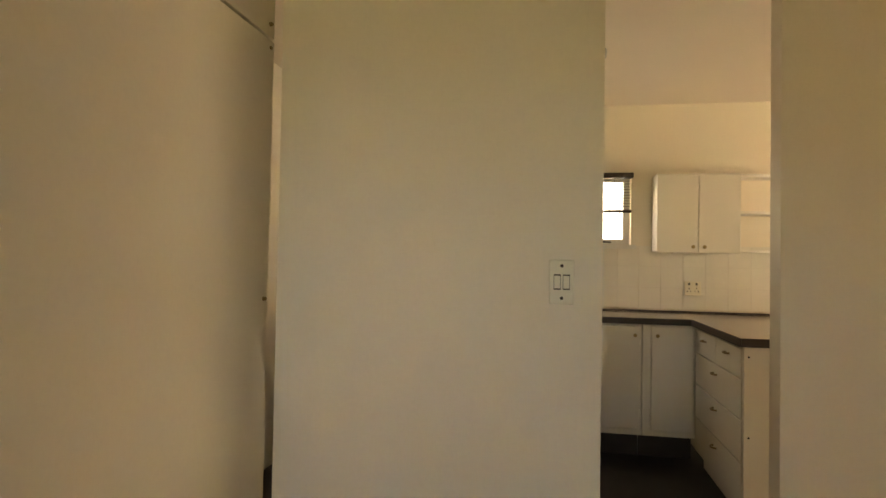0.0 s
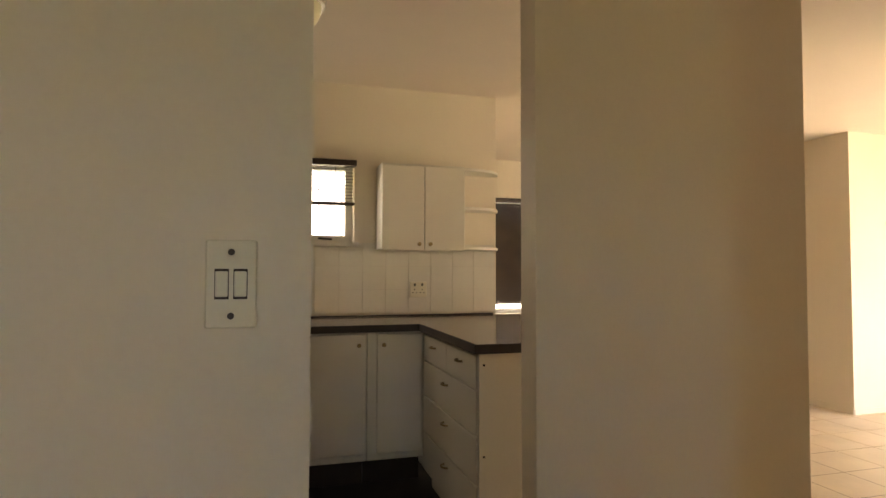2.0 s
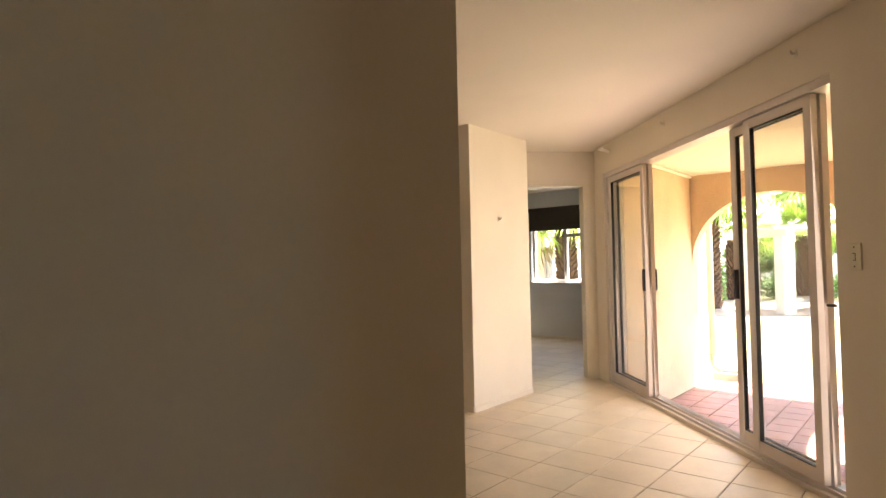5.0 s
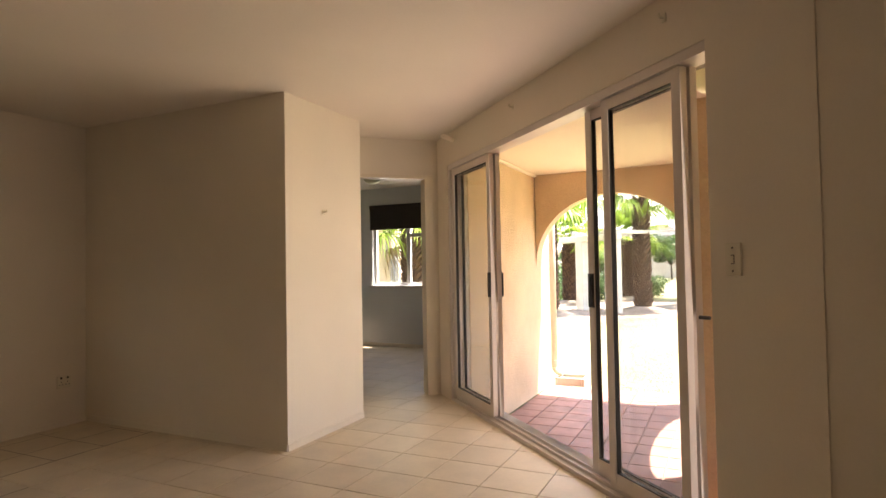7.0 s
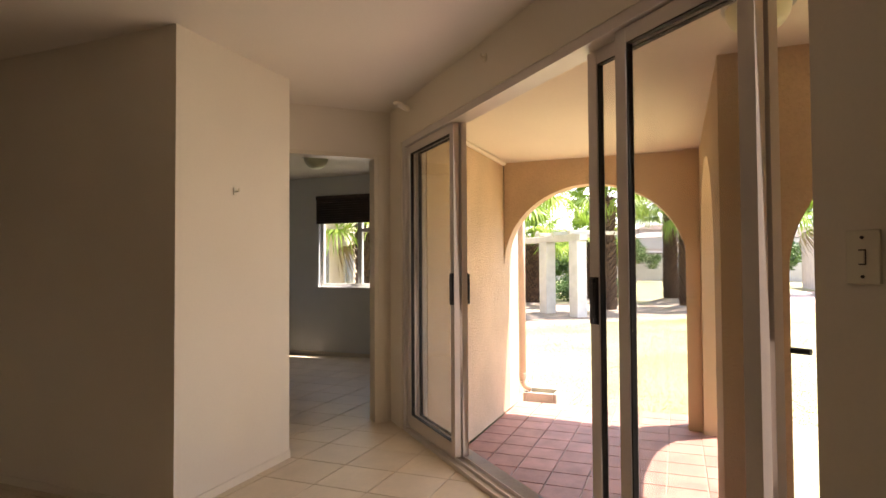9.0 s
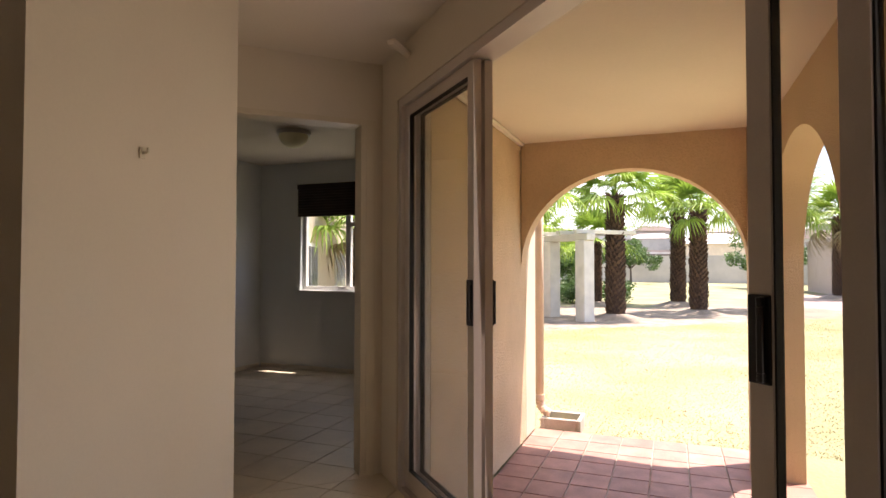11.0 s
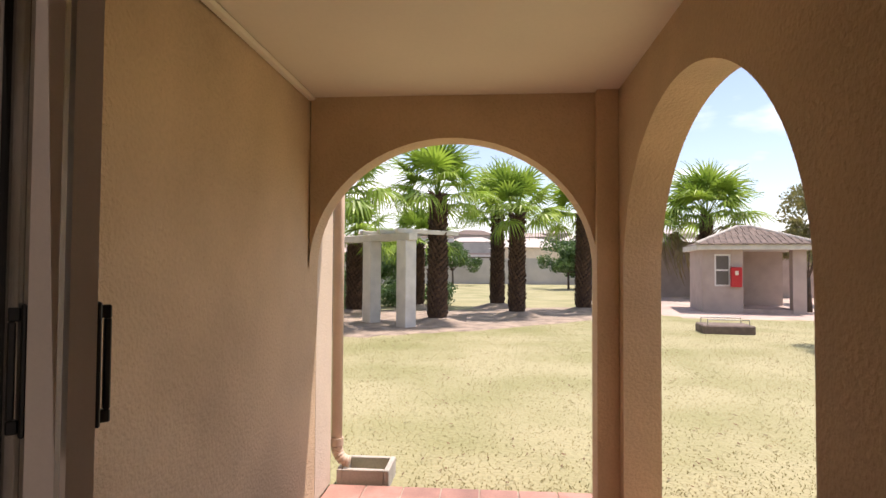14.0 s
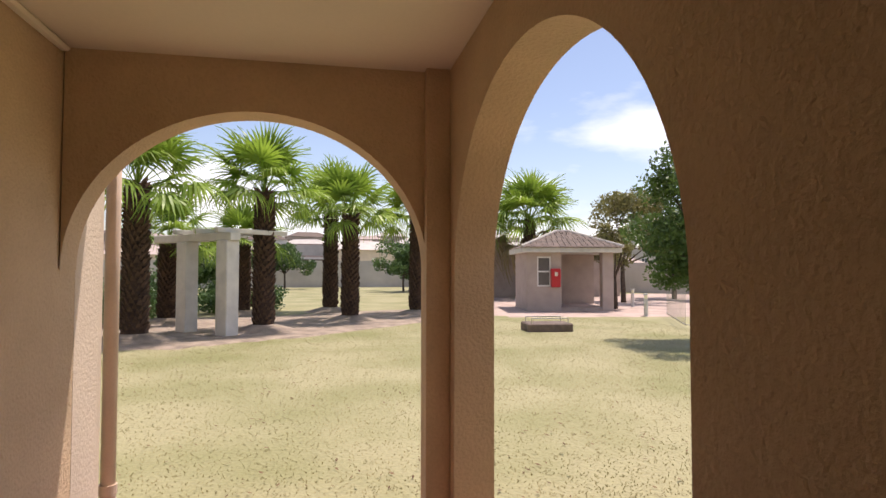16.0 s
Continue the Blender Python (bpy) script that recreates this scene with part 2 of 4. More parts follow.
def arch_wall(name, p0, p1, thick, z0, z1, a0, a1, spring, rise, material, label, foot=None):
    """A wall along p0-p1 with one arched opening from a0 to a1."""
    m, length = wall_m(p0, p1)
    bm = bmesh.new()
    foot = z0 if foot is None else foot
    if a0 > 0.001:
        box_into(bm, 0, a0, 0, thick, z0, z1)
    if a1 < length - 0.001:
        box_into(bm, a1, length, 0, thick, z0, z1)
    n, c, h = 40, (a0 + a1) / 2, (a1 - a0) / 2
    cols = []
    for i in range(n + 1):
        ang = math.pi * (1 - i / n)
        x, z = c + h * math.cos(ang), spring + rise * math.sin(ang)
        cols.append([bm.verts.new(v) for v in ((x, 0, z), (x, thick, z), (x, 0, z1), (x, thick, z1))])
    for a, b in zip(cols, cols[1:]):
        bm.faces.new((a[0], b[0], b[2], a[2]))
        bm.faces.new((a[1], a[3], b[3], b[1]))
        bm.faces.new((a[0], a[1], b[1], b[0]))
        bm.faces.new((a[2], b[2], b[3], a[3]))
    return structure(name, bm, material, label, "wall", 0, m)


# ---- the house ----
CEIL_Z, OUT_Z, GROUND_Z, VCEIL_Z = 2.40, -0.42, -0.46, 2.33
R2 = math.sqrt(0.5)
TOP = 2.62

wall("wall_hall", (-0.552, 1.42), (0.15, 1.42), 0.11, 0, CEIL_Z, WALL, "cream painted hall wall with a light switch")
wall("wall_hall_filler", (-0.69, 1.475), (-0.553, 1.475), 0.055, 0, CEIL_Z, WALL, "narrow cream wall strip beside the wardrobe")
wall("wall_hall_end", (1.158, 1.28), (4.02, 1.28), 0.10, 0, CEIL_Z, WALL, "cream painted wall end at the hall opening")
wall("wall_partition", (0.765, 2.076), (1.665, 2.076), 0.095, 0, CEIL_Z, WALL, "cream painted partition wall between kitchen and living room")
wall("wall_kitchen_back", (-1.6, 4.42), (1.57, 4.42), 0.20, 0, CEIL_Z, WALL, "cream kitchen wall with a window",
     [(1.40, 2.20, 1.385, 1.90)])
wall("wall_kitchen_side", (-1.6, 1.53), (-1.6, 4.42), 0.2, 0, CEIL_Z, WALL, "plain cream kitchen side wall")
wall("wall_kitchen_return", (1.57, 4.62), (1.57, 6.55), 0.2, 0, CEIL_Z, WALL, "plain cream wall of the living room")
wall("wall_living_back", (1.37, 6.55), (5.6, 6.55), 0.2, 0, CEIL_Z, WALL, "cream living room wall with a blind window",
     [(0.85, 2.55, 0.74, 1.98)])
# solid block between living room and bedroom
bm = bmesh.new()
prism_into(bm, [(4.80, 4.46), (5.73, 4.48), (6.06, 4.81), (6.12, 4.90), (5.60, 5.40), (5.60, 6.55), (4.80, 6.55)], 0, CEIL_Z)
structure("wall_pier", bm, WALL, "cream wall pier with chamfered corner beside the bedroom door")
# wall of the bedroom door, along the diagonal, and the nib beside it
DM, DL = wall_m((6.76, 4.24), (5.98, 5.02))
wall("wall_bedroom_door", (6.76, 4.24), (6.11, 4.89), -0.11, 0, CEIL_Z, WALL, "cream wall with a bedroom doorway", [(0.145, 0.92, 0, 2.06)])
# wall with the sliding door
SM, SL = wall_m((4.02, 1.52), (6.76, 4.26))
S0 = (4.38 - 4.02) / R2
bm = bmesh.new()
slab(bm, SL, -0.20, OUT_Z, TOP, [(S0 - 0.03, S0 + 3.085, 0.0, 2.12)])
structure("wall_sliding_door", bm, WALL, "cream wall with a wide sliding door opening", "wall", 0, SM @ Matrix.Translation((0, 0.03, 0)))
bm = bmesh.new()
prism_into(bm, [(3.87, 1.382), (4.03, 1.57), (4.22, 1.40), (4.10, 1.08), (3.81, 1.08), (3.81, 1.382)], OUT_Z, TOP - 0.001)
structure("wall_living_corner", bm, WALL, "cream corner of the living room wall")
# bedroom shell
wall("wall_bedroom_left", (5.6, 7.27), (9.51, 7.27), 0.2, 0, CEIL_Z, WALL_COOL, "pale grey bedroom wall")
wall("wall_bedroom_far", (9.38, 7.27), (9.38, 4.12), 0.13, OUT_Z, TOP, WALL_COOL, "pale grey bedroom wall with a window", [(0.57, 1.67, 0.92, 2.13)])
wall("wall_bedroom_back", (5.58, 5.4), (5.58, 7.27), -0.02, 0, CEIL_Z, WALL_COOL, "pale bedroom wall")
bm = bmesh.new()
prism_into(bm, [(6.83, 4.0), (9.12, 3.974), (9.12, 4.12), (6.95, 4.12), (6.93, 4.27)], OUT_Z, TOP)
structure("wall_veranda_left", bm, STUCCO, "peach stucco veranda wall with rough pitted render")
# sunlit end of the same wall: sunlight put into its colour with paler stucco
structure("wall_veranda_end_face", boxes((9.121, 9.52, 3.973, 4.12, OUT_Z, TOP)), STUCCO_OUT, "rough stucco wall end, coloured paler to show sunlight")
bm = bmesh.new()
prism_into(bm, [(6.735, 4.19), (6.86, 4.005), (7.0, 4.05), (7.0, 4.26), (6.80, 4.26)], OUT_Z, TOP - 0.001)
structure("wall_corner", bm, WALL, "cream wall corner beside the bedroom doorway")
# out of view; its window is added only to let light into the hall
wall("wall_hall_back", (-1.6, -2.4), (1.5, -2.4), -0.2, 0, CEIL_Z, WALL, "unseen cream wall behind the hall with an added window", [(1.1, 1.7, 1.35, 1.95)])
wall("wall_hall_left", (-1.4, -2.4), (-1.4, 1.53), 0.2, 0, CEIL_Z, WALL, "plain cream hall wall")
wall("wall_hall_right", (1.5, -2.4), (1.5, 1.34), -0.2, 0, CEIL_Z, WALL, "plain cream hall wall")
# ceilings
bm = bmesh.new()
prism_into(bm, [(-1.8, -2.6), (1.7, -2.6), (1.7, 1.28), (4.0, 1.30), (6.90, 4.20), (6.95, 4.08), (9.45, 4.08), (9.45, 7.5), (-1.8, 7.5)], CEIL_Z, CEIL_Z + 0.15)
structure("ceiling", bm, CEIL, "plain cream painted ceiling", "ceiling")
bm = bmesh.new()
prism_into(bm, [(4.0, 1.15), (4.0, -1.8), (6.28, -1.8), (6.28, 1.78), (9.12, 1.78), (9.12, 4.0), (6.85, 4.0)], VCEIL_Z, VCEIL_Z + 0.12)
structure("ceiling_veranda", bm, VCEIL, "smooth cream veranda ceiling", "ceiling")

# veranda arches
arch_wall("wall_arch_front", (8.92, 1.98), (8.92, 3.97), -0.20, OUT_Z, TOP, 0.12, 1.989, 1.20, 0.85, STUCCO, "peach stucco wall with a round arch")
arch_wall("wall_arch_side", (6.1, 1.98), (8.92, 1.98), -0.22, OUT_Z, TOP, 0.57, 2.64, 1.16, 0.88, STUCCO, "peach stucco wall with a tall side arch")
arch_wall("wall_arch_far", (6.1, 1.76), (6.1, -1.8), 0.20, OUT_Z, TOP, 0.10, 2.10, 1.16, 0.80, STUCCO, "peach stucco wall with a second arch")
structure("wall_pilaster", boxes((8.85, 8.918, 1.982, 2.115, OUT_Z, VCEIL_Z)), STUCCO, "peach stucco pilaster in the veranda corner")
wall("wall_veranda_end", (4.0, -1.8), (6.3, -1.8), -0.2, OUT_Z, TOP, STUCCO, "plain peach veranda end wall")
wall("wall_house_south", (4.0, -1.8), (4.0, 1.36), 0.2, OUT_Z, TOP, STUCCO, "plain peach house wall")
# roof slab over all, with an added unseen overhang to shade the hall window
bm = bmesh.new()
prism_into(bm, [(-1.9, -3.4), (1.8, -3.4), (1.8, -2.0), (6.4, -2.0), (6.4, 1.7), (9.3, 1.7), (9.5, 4.0), (9.5, 7.55), (-1.9, 7.55)], TOP, TOP + 0.15)
structure("roof_slab", bm, STUCCO_OUT, "flat roof slab over the house, overhang added to shade the hall", "roof")

# floors
bm = bmesh.new()
prism_into(bm, [(-1.8, -2.6), (1.7, -2.6), (1.7, 1.3), (4.0, 1.42), (6.79, 4.21), (9.4, 4.1), (9.4, 7.4), (-1.8, 7.4)], -0.12, -0.004)
structure("floor", bm, GROUT, "cream ceramic tiled floor with brown joints", "floor")
FLOOR = bpy.data.objects["floor"]
structure("floor_kitchen", boxes((-1.6, 1.30, 2.12, 4.42, -0.003, 0.004)), DARKFLOOR, "dark vinyl kitchen floor", "floor")
bm = bmesh.new()
prism_into(bm, [(4.0, 1.1), (4.0, -1.8), (6.3, -1.8), (6.3, 1.76), (9.12, 1.76), (9.5, 1.76), (9.5, 3.97), (6.8, 3.98)], GROUND_Z - 0.2, OUT_Z - 0.012)
structure("floor_veranda", bm, MORTAR, "terracotta tiled veranda floor", "floor")
VFLOOR = bpy.data.objects["floor_veranda"]

# ---- sliding door, in its own frame: x along the wall, y inwards, z up ----
DOOR_M = Matrix.Translation((4.38, 1.87, 0)) @ Matrix.Rotation(radians(45), 4, 'Z')
door = tagged(thing("sliding_door", "bronze aluminium four-panel sliding door, standing open in the middle", "sliding door", DOOR_M), kind="structure")


def panel(s0, s1, y, handle_side, side=1):
    p = part("door_panel", boxes((s0, s0 + 0.055, y - 0.018, y + 0.018, 0.06, 2.07), (s1 - 0.055, s1, y - 0.018, y + 0.018, 0.06, 2.07),
                                 (s0 + 0.055, s1 - 0.055, y - 0.016, y + 0.016, 0.06, 0.13), (s0 + 0.055, s1 - 0.055, y - 0.016, y + 0.016, 2.015, 2.07)), ALU, door)
    part("gasket", boxes((s0 + 0.055, s0 + 0.060, y - 0.012, y + 0.012, 0.13, 2.015), (s1 - 0.060, s1 - 0.055, y - 0.012, y + 0.012, 0.13, 2.015),
                         (s0 + 0.060, s1 - 0.060, y - 0.012, y + 0.012, 0.13, 0.135), (s0 + 0.060, s1 - 0.060, y - 0.012, y + 0.012, 2.010, 2.015)), GASKET, p)
    g = part("pane", boxes((s0 + 0.060, s1 - 0.060, y - 0.003, y + 0.003, 0.135, 2.010)), GLASS, p, "clear glass pane")
    g.visible_shadow = False
    if handle_side is not None:
        x = s0 + 0.028 if handle_side == 0 else s1 - 0.028
        y0, y1, y2 = (y + side * v for v in (0.018, 0.025, 0.040))
        bm = bmesh.new()
        for a, b, c, d, e, f in ((x - 0.027, x + 0.027, y0, y1, 0.965, 1.155), (x - 0.018, x - 0.004, y1, y2, 0.97, 0.99), (x - 0.018, x - 0.004, y1, y2, 1.13, 1.15), (x - 0.018, x - 0.004, y2 - side * 0.010, y2, 0.99, 1.13)):
            box_into(bm, a, b, min(c, d), max(c, d), e, f)
        part("handle", bm, BLACK, p, "black moulded door handle", 0.002)


part("frame", boxes((-0.03, -0.012, -0.085, -0.02, 0.03, 2.075), (3.04, 3.085, -0.085, 0.03, 0.0, 2.12), (-0.03, 3.04, -0.085, 0.03, 2.075, 2.12),
                    (-0.03, 3.04, -0.085, 0.03, 0.0, 0.03), (0.022, 3.04, -0.062, -0.056, 0.03, 0.05), (0.022, 3.04, -0.008, -0.002, 0.03, 0.05)), ALU, door)
panel(0.15, 0.735, -0.005, None)
panel(0.145, 0.965, -0.055, 1)
panel(2.205, 3.03, -0.005, 0)
panel(2.20, 3.0, -0.055, 0, -1)
tagged(link("sill", boxes((0.0, 3.085, -0.21, -0.087, -0.06, 0.012)), CONCRETE, 0.006, False, DOOR_M), "painted plaster sill of the sliding door", "sill", kind="structure")
tagged(link("step", boxes((0.0, 3.1, -0.53, -0.232, OUT_Z - 0.02, -0.21)), TERRA, 0.01, False, DOOR_M), "terracotta step below the sliding door", "step", kind="structure")

# ---- bedroom door frame, bedroom window, lamps ----
frame_ob = tagged(thing("door_frame", "cream painted bedroom door frame", "door frame", DM), kind="structure")
part("jamb", boxes((0.145, 0.175, 0.012, -0.122, 0, 2.06)), DOORPAINT, frame_ob)
part("jamb", boxes((0.89, 0.918, 0.012, -0.122, 0, 2.06)), DOORPAINT, frame_ob)
part("head", boxes((0.175, 0.89, 0.012, -0.122, 2.03, 2.06)), DOORPAINT, frame_ob)
part("architrave", boxes((0.09, 0.145, 0.001, 0.016, 0, 2.06)), DOORPAINT, frame_ob)


def rect_frame(x0, x1, z0, z1, w, y0, y1):
    return boxes((x0, x0 + w, y0, y1, z0, z1), (x1 - w, x1, y0, y1, z0, z1), (x0 + w, x1 - w, y0, y1, z0, z0 + w), (x0 + w, x1 - w, y0, y1, z1 - w, z1))


def window(name, m, x0, x1, z0, z1, mullions, transoms, label, depth=(0.10, 0.15)):
    """A window in a wall's own frame; mullions and transoms as fractions."""
    w = tagged(thing(name, label, "window", m), kind="structure")
    part("window_frame", rect_frame(x0, x1, z0, z1, 0.045, *depth), WFRAME, w)
    xs = [x0 + 0.045] + [x0 + f * (x1 - x0) for f in mullions] + [x1 - 0.045]
    for f in mullions:
        c = x0 + f * (x1 - x0)
        part("mullion", boxes((c - 0.03, c + 0.03, depth[0], depth[1], z0 + 0.045, z1 - 0.045)), WFRAME, w)
    for a, b, f in transoms:
        zc = z0 + f * (z1 - z0)
        part("transom", boxes((xs[a] + 0.03, xs[b] - 0.03, depth[0], depth[1], zc - 0.025, zc + 0.025)), WFRAME, w)
    g = part("pane", boxes((x0 + 0.04, x1 - 0.04, sum(depth) / 2 - 0.002, sum(depth) / 2 + 0.002, z0 + 0.04, z1 - 0.04)), GLASS, w, "clear glass pane")
    g.visible_shadow = False
    part("sill", boxes((x0 - 0.03, x1 + 0.03, -0.03, depth[0], z0 - 0.03, z0 - 0.002)), WFRAME, w)
    return w


BW_M, _ = wall_m((9.38, 7.27), (9.38, 4.12))
window("window_1", BW_M, 0.57, 1.67, 0.92, 2.13, [0.55], [(1, 2, 0.62)], "white framed bedroom window with a raised dark blind", (0.05, 0.10))
bl = thing("roller_blind", "dark brown blind rolled up at the bedroom window", "blind", BW_M)
part("headrail", boxes((0.55, 1.69, -0.05, -0.005, 2.08, 2.14)), BLIND, bl, "", 0.004)
for i in range(9):
    part("slat", boxes((0.56, 1.68, -0.048 - 0.004 * (i % 2), -0.008, 1.80 + i * 0.031, 1.824 + i * 0.031)), BLIND, bl)
part("bottom_rail", boxes((0.56, 1.68, -0.05, -0.006, 1.765, 1.795)), BLIND, bl, "", 0.003)
part("stacked_cloth", boxes((0.565, 1.675, -0.03, -0.012, 1.79, 2.10)), BLIND, bl)


def dome_lamp(place, label):
    lamp = thing("ceiling_lamp", label, "ceiling lamp", pose(*place), "ceiling lamps")
    bm = bmesh.new()
    cyl_into(bm, (0, 0, -0.035), (0, 0, 0), 0.145, 0.15, 32)
    part("base_ring", bm, STEEL, lamp, "dark metal base ring", 0.004)
    bm = bmesh.new()
    bmesh.ops.create_uvsphere(bm, u_segments=32, v_segments=16, radius=0.128)
    bmesh.ops.delete(bm, geom=[v for v in bm.verts if v.co.z > 0.001], context='VERTS')
    bmesh.ops.scale(bm, vec=(1, 1, 0.92), verts=bm.verts)
    bmesh.ops.translate(bm, vec=(0, 0, -0.036), verts=bm.verts)
    part("dome", bm, DOME, lamp, "pale frosted glass dome", 0, True)
    return lamp


dome_lamp((7.98, 5.80, CEIL_Z), "domed frosted glass lamp on the bedroom ceiling")
dome_lamp((5.43, 1.86, VCEIL_Z), "domed frosted glass lamp on the veranda ceiling")
dome_lamp((0.17, 3.28, CEIL_Z), "domed frosted glass lamp on the kitchen ceiling")


# ---- switches, sockets and small fittings ----
def plate(name, m, w, h, label, rockers=0, holes=0):
    """A wall plate: x along the wall, z up, y towards the room."""
    ob = thing(name, label, "switch" if rockers else "socket", m)
    part("plate", boxes((-w / 2, w / 2, 0.0, 0.009, -h / 2, h / 2)), PLASTIC, ob, "", 0.002)
    for i in range(rockers):
        c = (i - (rockers - 1) / 2) * 0.021
        part("rocker_frame", boxes((c - 0.008, c + 0.008, 0.009, 0.0105, -0.018, 0.018)), DARKEDGE, ob)
        part("rocker", boxes((c - 0.007, c + 0.007, 0.0105, 0.014, -0.015, 0.015)), PLASTIC, ob, "", 0.001)
    for z in ((-h * 0.36, h * 0.36) if rockers else ()):
        bm = bmesh.new()
        cyl_into(bm, (0, 0.009, z), (0, 0.011, z), 0.004, None, 10)
        part("screw", bm, DARKEDGE, ob)
    for i in range(holes):
        c = (i - (holes - 1) / 2) * 0.05
        for dx, dz in ((0, 0.012), (-0.012, -0.008), (0.012, -0.008)):
            bm = bmesh.new()
            cyl_into(bm, (c + dx, 0.009, dz - 0.012), (c + dx, 0.0096, dz - 0.012), 0.004, None, 10)
            part("pin_hole", bm, BLACK, ob)
        part("toggle", boxes((c - 0.006, c + 0.006, 0.009, 0.014, 0.024, 0.04)), BLACK, ob)
    return ob


plate("light_switch", pose(0.057, 1.419, 1.19, 0, 0, 180), 0.058, 0.105, "ivory two-rocker light switch on the hall wall", 2)
plate("light_switch", SM @ pose(S0 - 0.15, 0.031, 1.22), 0.075, 0.125, "ivory single rocker light switch beside the sliding door", 1)
plate("wall_socket", pose(1.02, 4.405, 1.08, 0, 0, 180), 0.11, 0.10, "white double wall socket above the worktop", 0, 2)
plate("wall_socket", pose(4.62, 6.549, 0.35, 0, 0, 180), 0.11, 0.10, "ivory wall socket low on the living room wall", 0, 2)


def hook(m, label):
    ob = thing("wall_hook", label, "hook", m)
    bm = bmesh.new()
    cyl_into(bm, (0, 0, 0), (0, 0.03, 0), 0.005, None, 8)
    cyl_into(bm, (0, 0.03, 0), (0, 0.03, 0.018), 0.005, None, 8)
    part("pin", bm, PLASTIC, ob)
    part("base", boxes((-0.012, 0.012, 0, 0.005, -0.02, 0.02)), PLASTIC, ob, "", 0.001)


hook(SM @ pose(S0 + 1.72, 0.03, 2.30), "small painted curtain bracket above the sliding door")
hook(SM @ pose(S0 + 0.2, 0.03, 2.30), "small painted curtain bracket above the sliding door")
hook(pose(5.22, 4.467, 1.62, 0, 0, 180), "small painted picture hook on the pier")
lock = thing("door_stay", "short black door stay at the sliding door jamb", "door stay", SM @ pose(S0 - 0.01, 0.034, 0.985))
bm = bmesh.new()
cyl_into(bm, (-0.01, 0, 0), (0.035, 0.01, 0), 0.008, None, 12)
part("pin", bm, BLACK, lock)

# skirting
for p0, p1, o in (((4.80, 4.46), (5.73, 4.48), -1), ((4.80, 6.5), (4.80, 4.46), -1), ((5.73, 4.48), (6.06, 4.81), -1), ((1.6, 6.55), (4.8, 6.55), -1), ((9.38, 7.25), (9.38, 4.15), -1), ((5.7, 7.27), (9.36, 7.27), -1)):
    m, ln = wall_m(p0, p1)
    structure("baseboard", boxes((0, ln, -0.008, -0.001, 0.0, 0.05)), WALL, "low cream tile skirting", "baseboard", 0.002, m)

# ---- wardrobe in the hall ----
wd = thing("wardrobe", "built-in cream painted wardrobe with a lower and an upper door", "wardrobe")
part("carcass", boxes((-1.39, -0.712, -0.6, 1.438, 0, CEIL_Z - 0.005)), CAB, wd)
for z0, z1 in ((0.07, 1.80), (1.808, 2.385)):
    d = part("door", boxes((-0.71, -0.692, 0.36, 1.432, z0, z1)), WALL, wd, "", 0.002)
    d2 = part("door", boxes((-0.71, -0.692, -0.59, 0.355, z0, z1)), WALL, wd, "", 0.002)
    for z in ((1.13,) if z0 < 1 else (1.84,)):
        for yy in (1.405,):
            bm = bmesh.new()
            cyl_into(bm, (-0.692, yy, z), (-0.684, yy, z), 0.006, 0.004, 10)
            part("catch", bm, BRASS, d)
    bm = bmesh.new()
    cyl_into(bm, (-0.692, 1.41, z1 - 0.02), (-0.688, 1.41, z1 - 0.02), 0.005, None, 10)
    part("screw_cover", bm, BRASS, d)

# ---- kitchen ----
kw_m, _ = wall_m((-1.6, 4.42), (1.57, 4.42))
window("window_2", kw_m, 1.40, 2.20, 1.385, 1.90, [0.45], [], "white framed kitchen window with a partly raised dark blind")
vb = thing("venetian_blind", "dark wooden venetian blind half raised at the kitchen window", "blind", kw_m)
part("headrail", boxes((1.39, 2.21, -0.04, 0.03, 1.868, 1.905)), BLIND, vb, "", 0.003)
for i in range(11):
    part("slat", boxes((1.41, 2.19, -0.006, 0.010, 1.642 + 0.0205 * i, 1.6435 + 0.0205 * i)), BLIND, vb)
part("bottom_rail", boxes((1.40, 2.20, -0.025, 0.027, 1.618, 1.636)), BLIND, vb, "", 0.003)
for x in (1.55, 1.85, 2.08):
    part("cord", boxes((x - 0.001, x + 0.001, -0.001, 0.001, 1.63, 1.87)), BLIND, vb)
bars = thing("burglar_bars", "thin dark burglar bars outside the kitchen window", "burglar bars", kw_m)
for i in range(5):
    bm = bmesh.new()
    cyl_into(bm, (1.84 + i * 0.075, 0.18, 1.39), (1.84 + i * 0.075, 0.18, 1.90), 0.003, None, 6)
    part("bar", bm, BLACK, bars)
for z in (1.45, 1.74):
    part("cross_bar", boxes((1.79, 2.19, 0.176, 0.184, z - 0.003, z + 0.003)), BLACK, bars)
stay = thing("window_stay", "dark metal stay on the kitchen window frame", "window stay", kw_m)
bm = bmesh.new()
cyl_into(bm, (1.98, 0.088, 1.41), (2.07, 0.085, 1.405), 0.006, None, 8)
cyl_into(bm, (2.0, 0.1, 1.41), (2.0, 0.075, 1.41), 0.008, None, 8)
part("arm", bm, BLACK, stay)

# wall cupboard with open corner shelves
cup = thing("wall_cupboard", "white melamine wall cupboard with two doors and open end shelves", "cupboard")
part("body", boxes((0.742, 1.272, 4.213, 4.415, 1.338, 1.868)), CAB, cup)
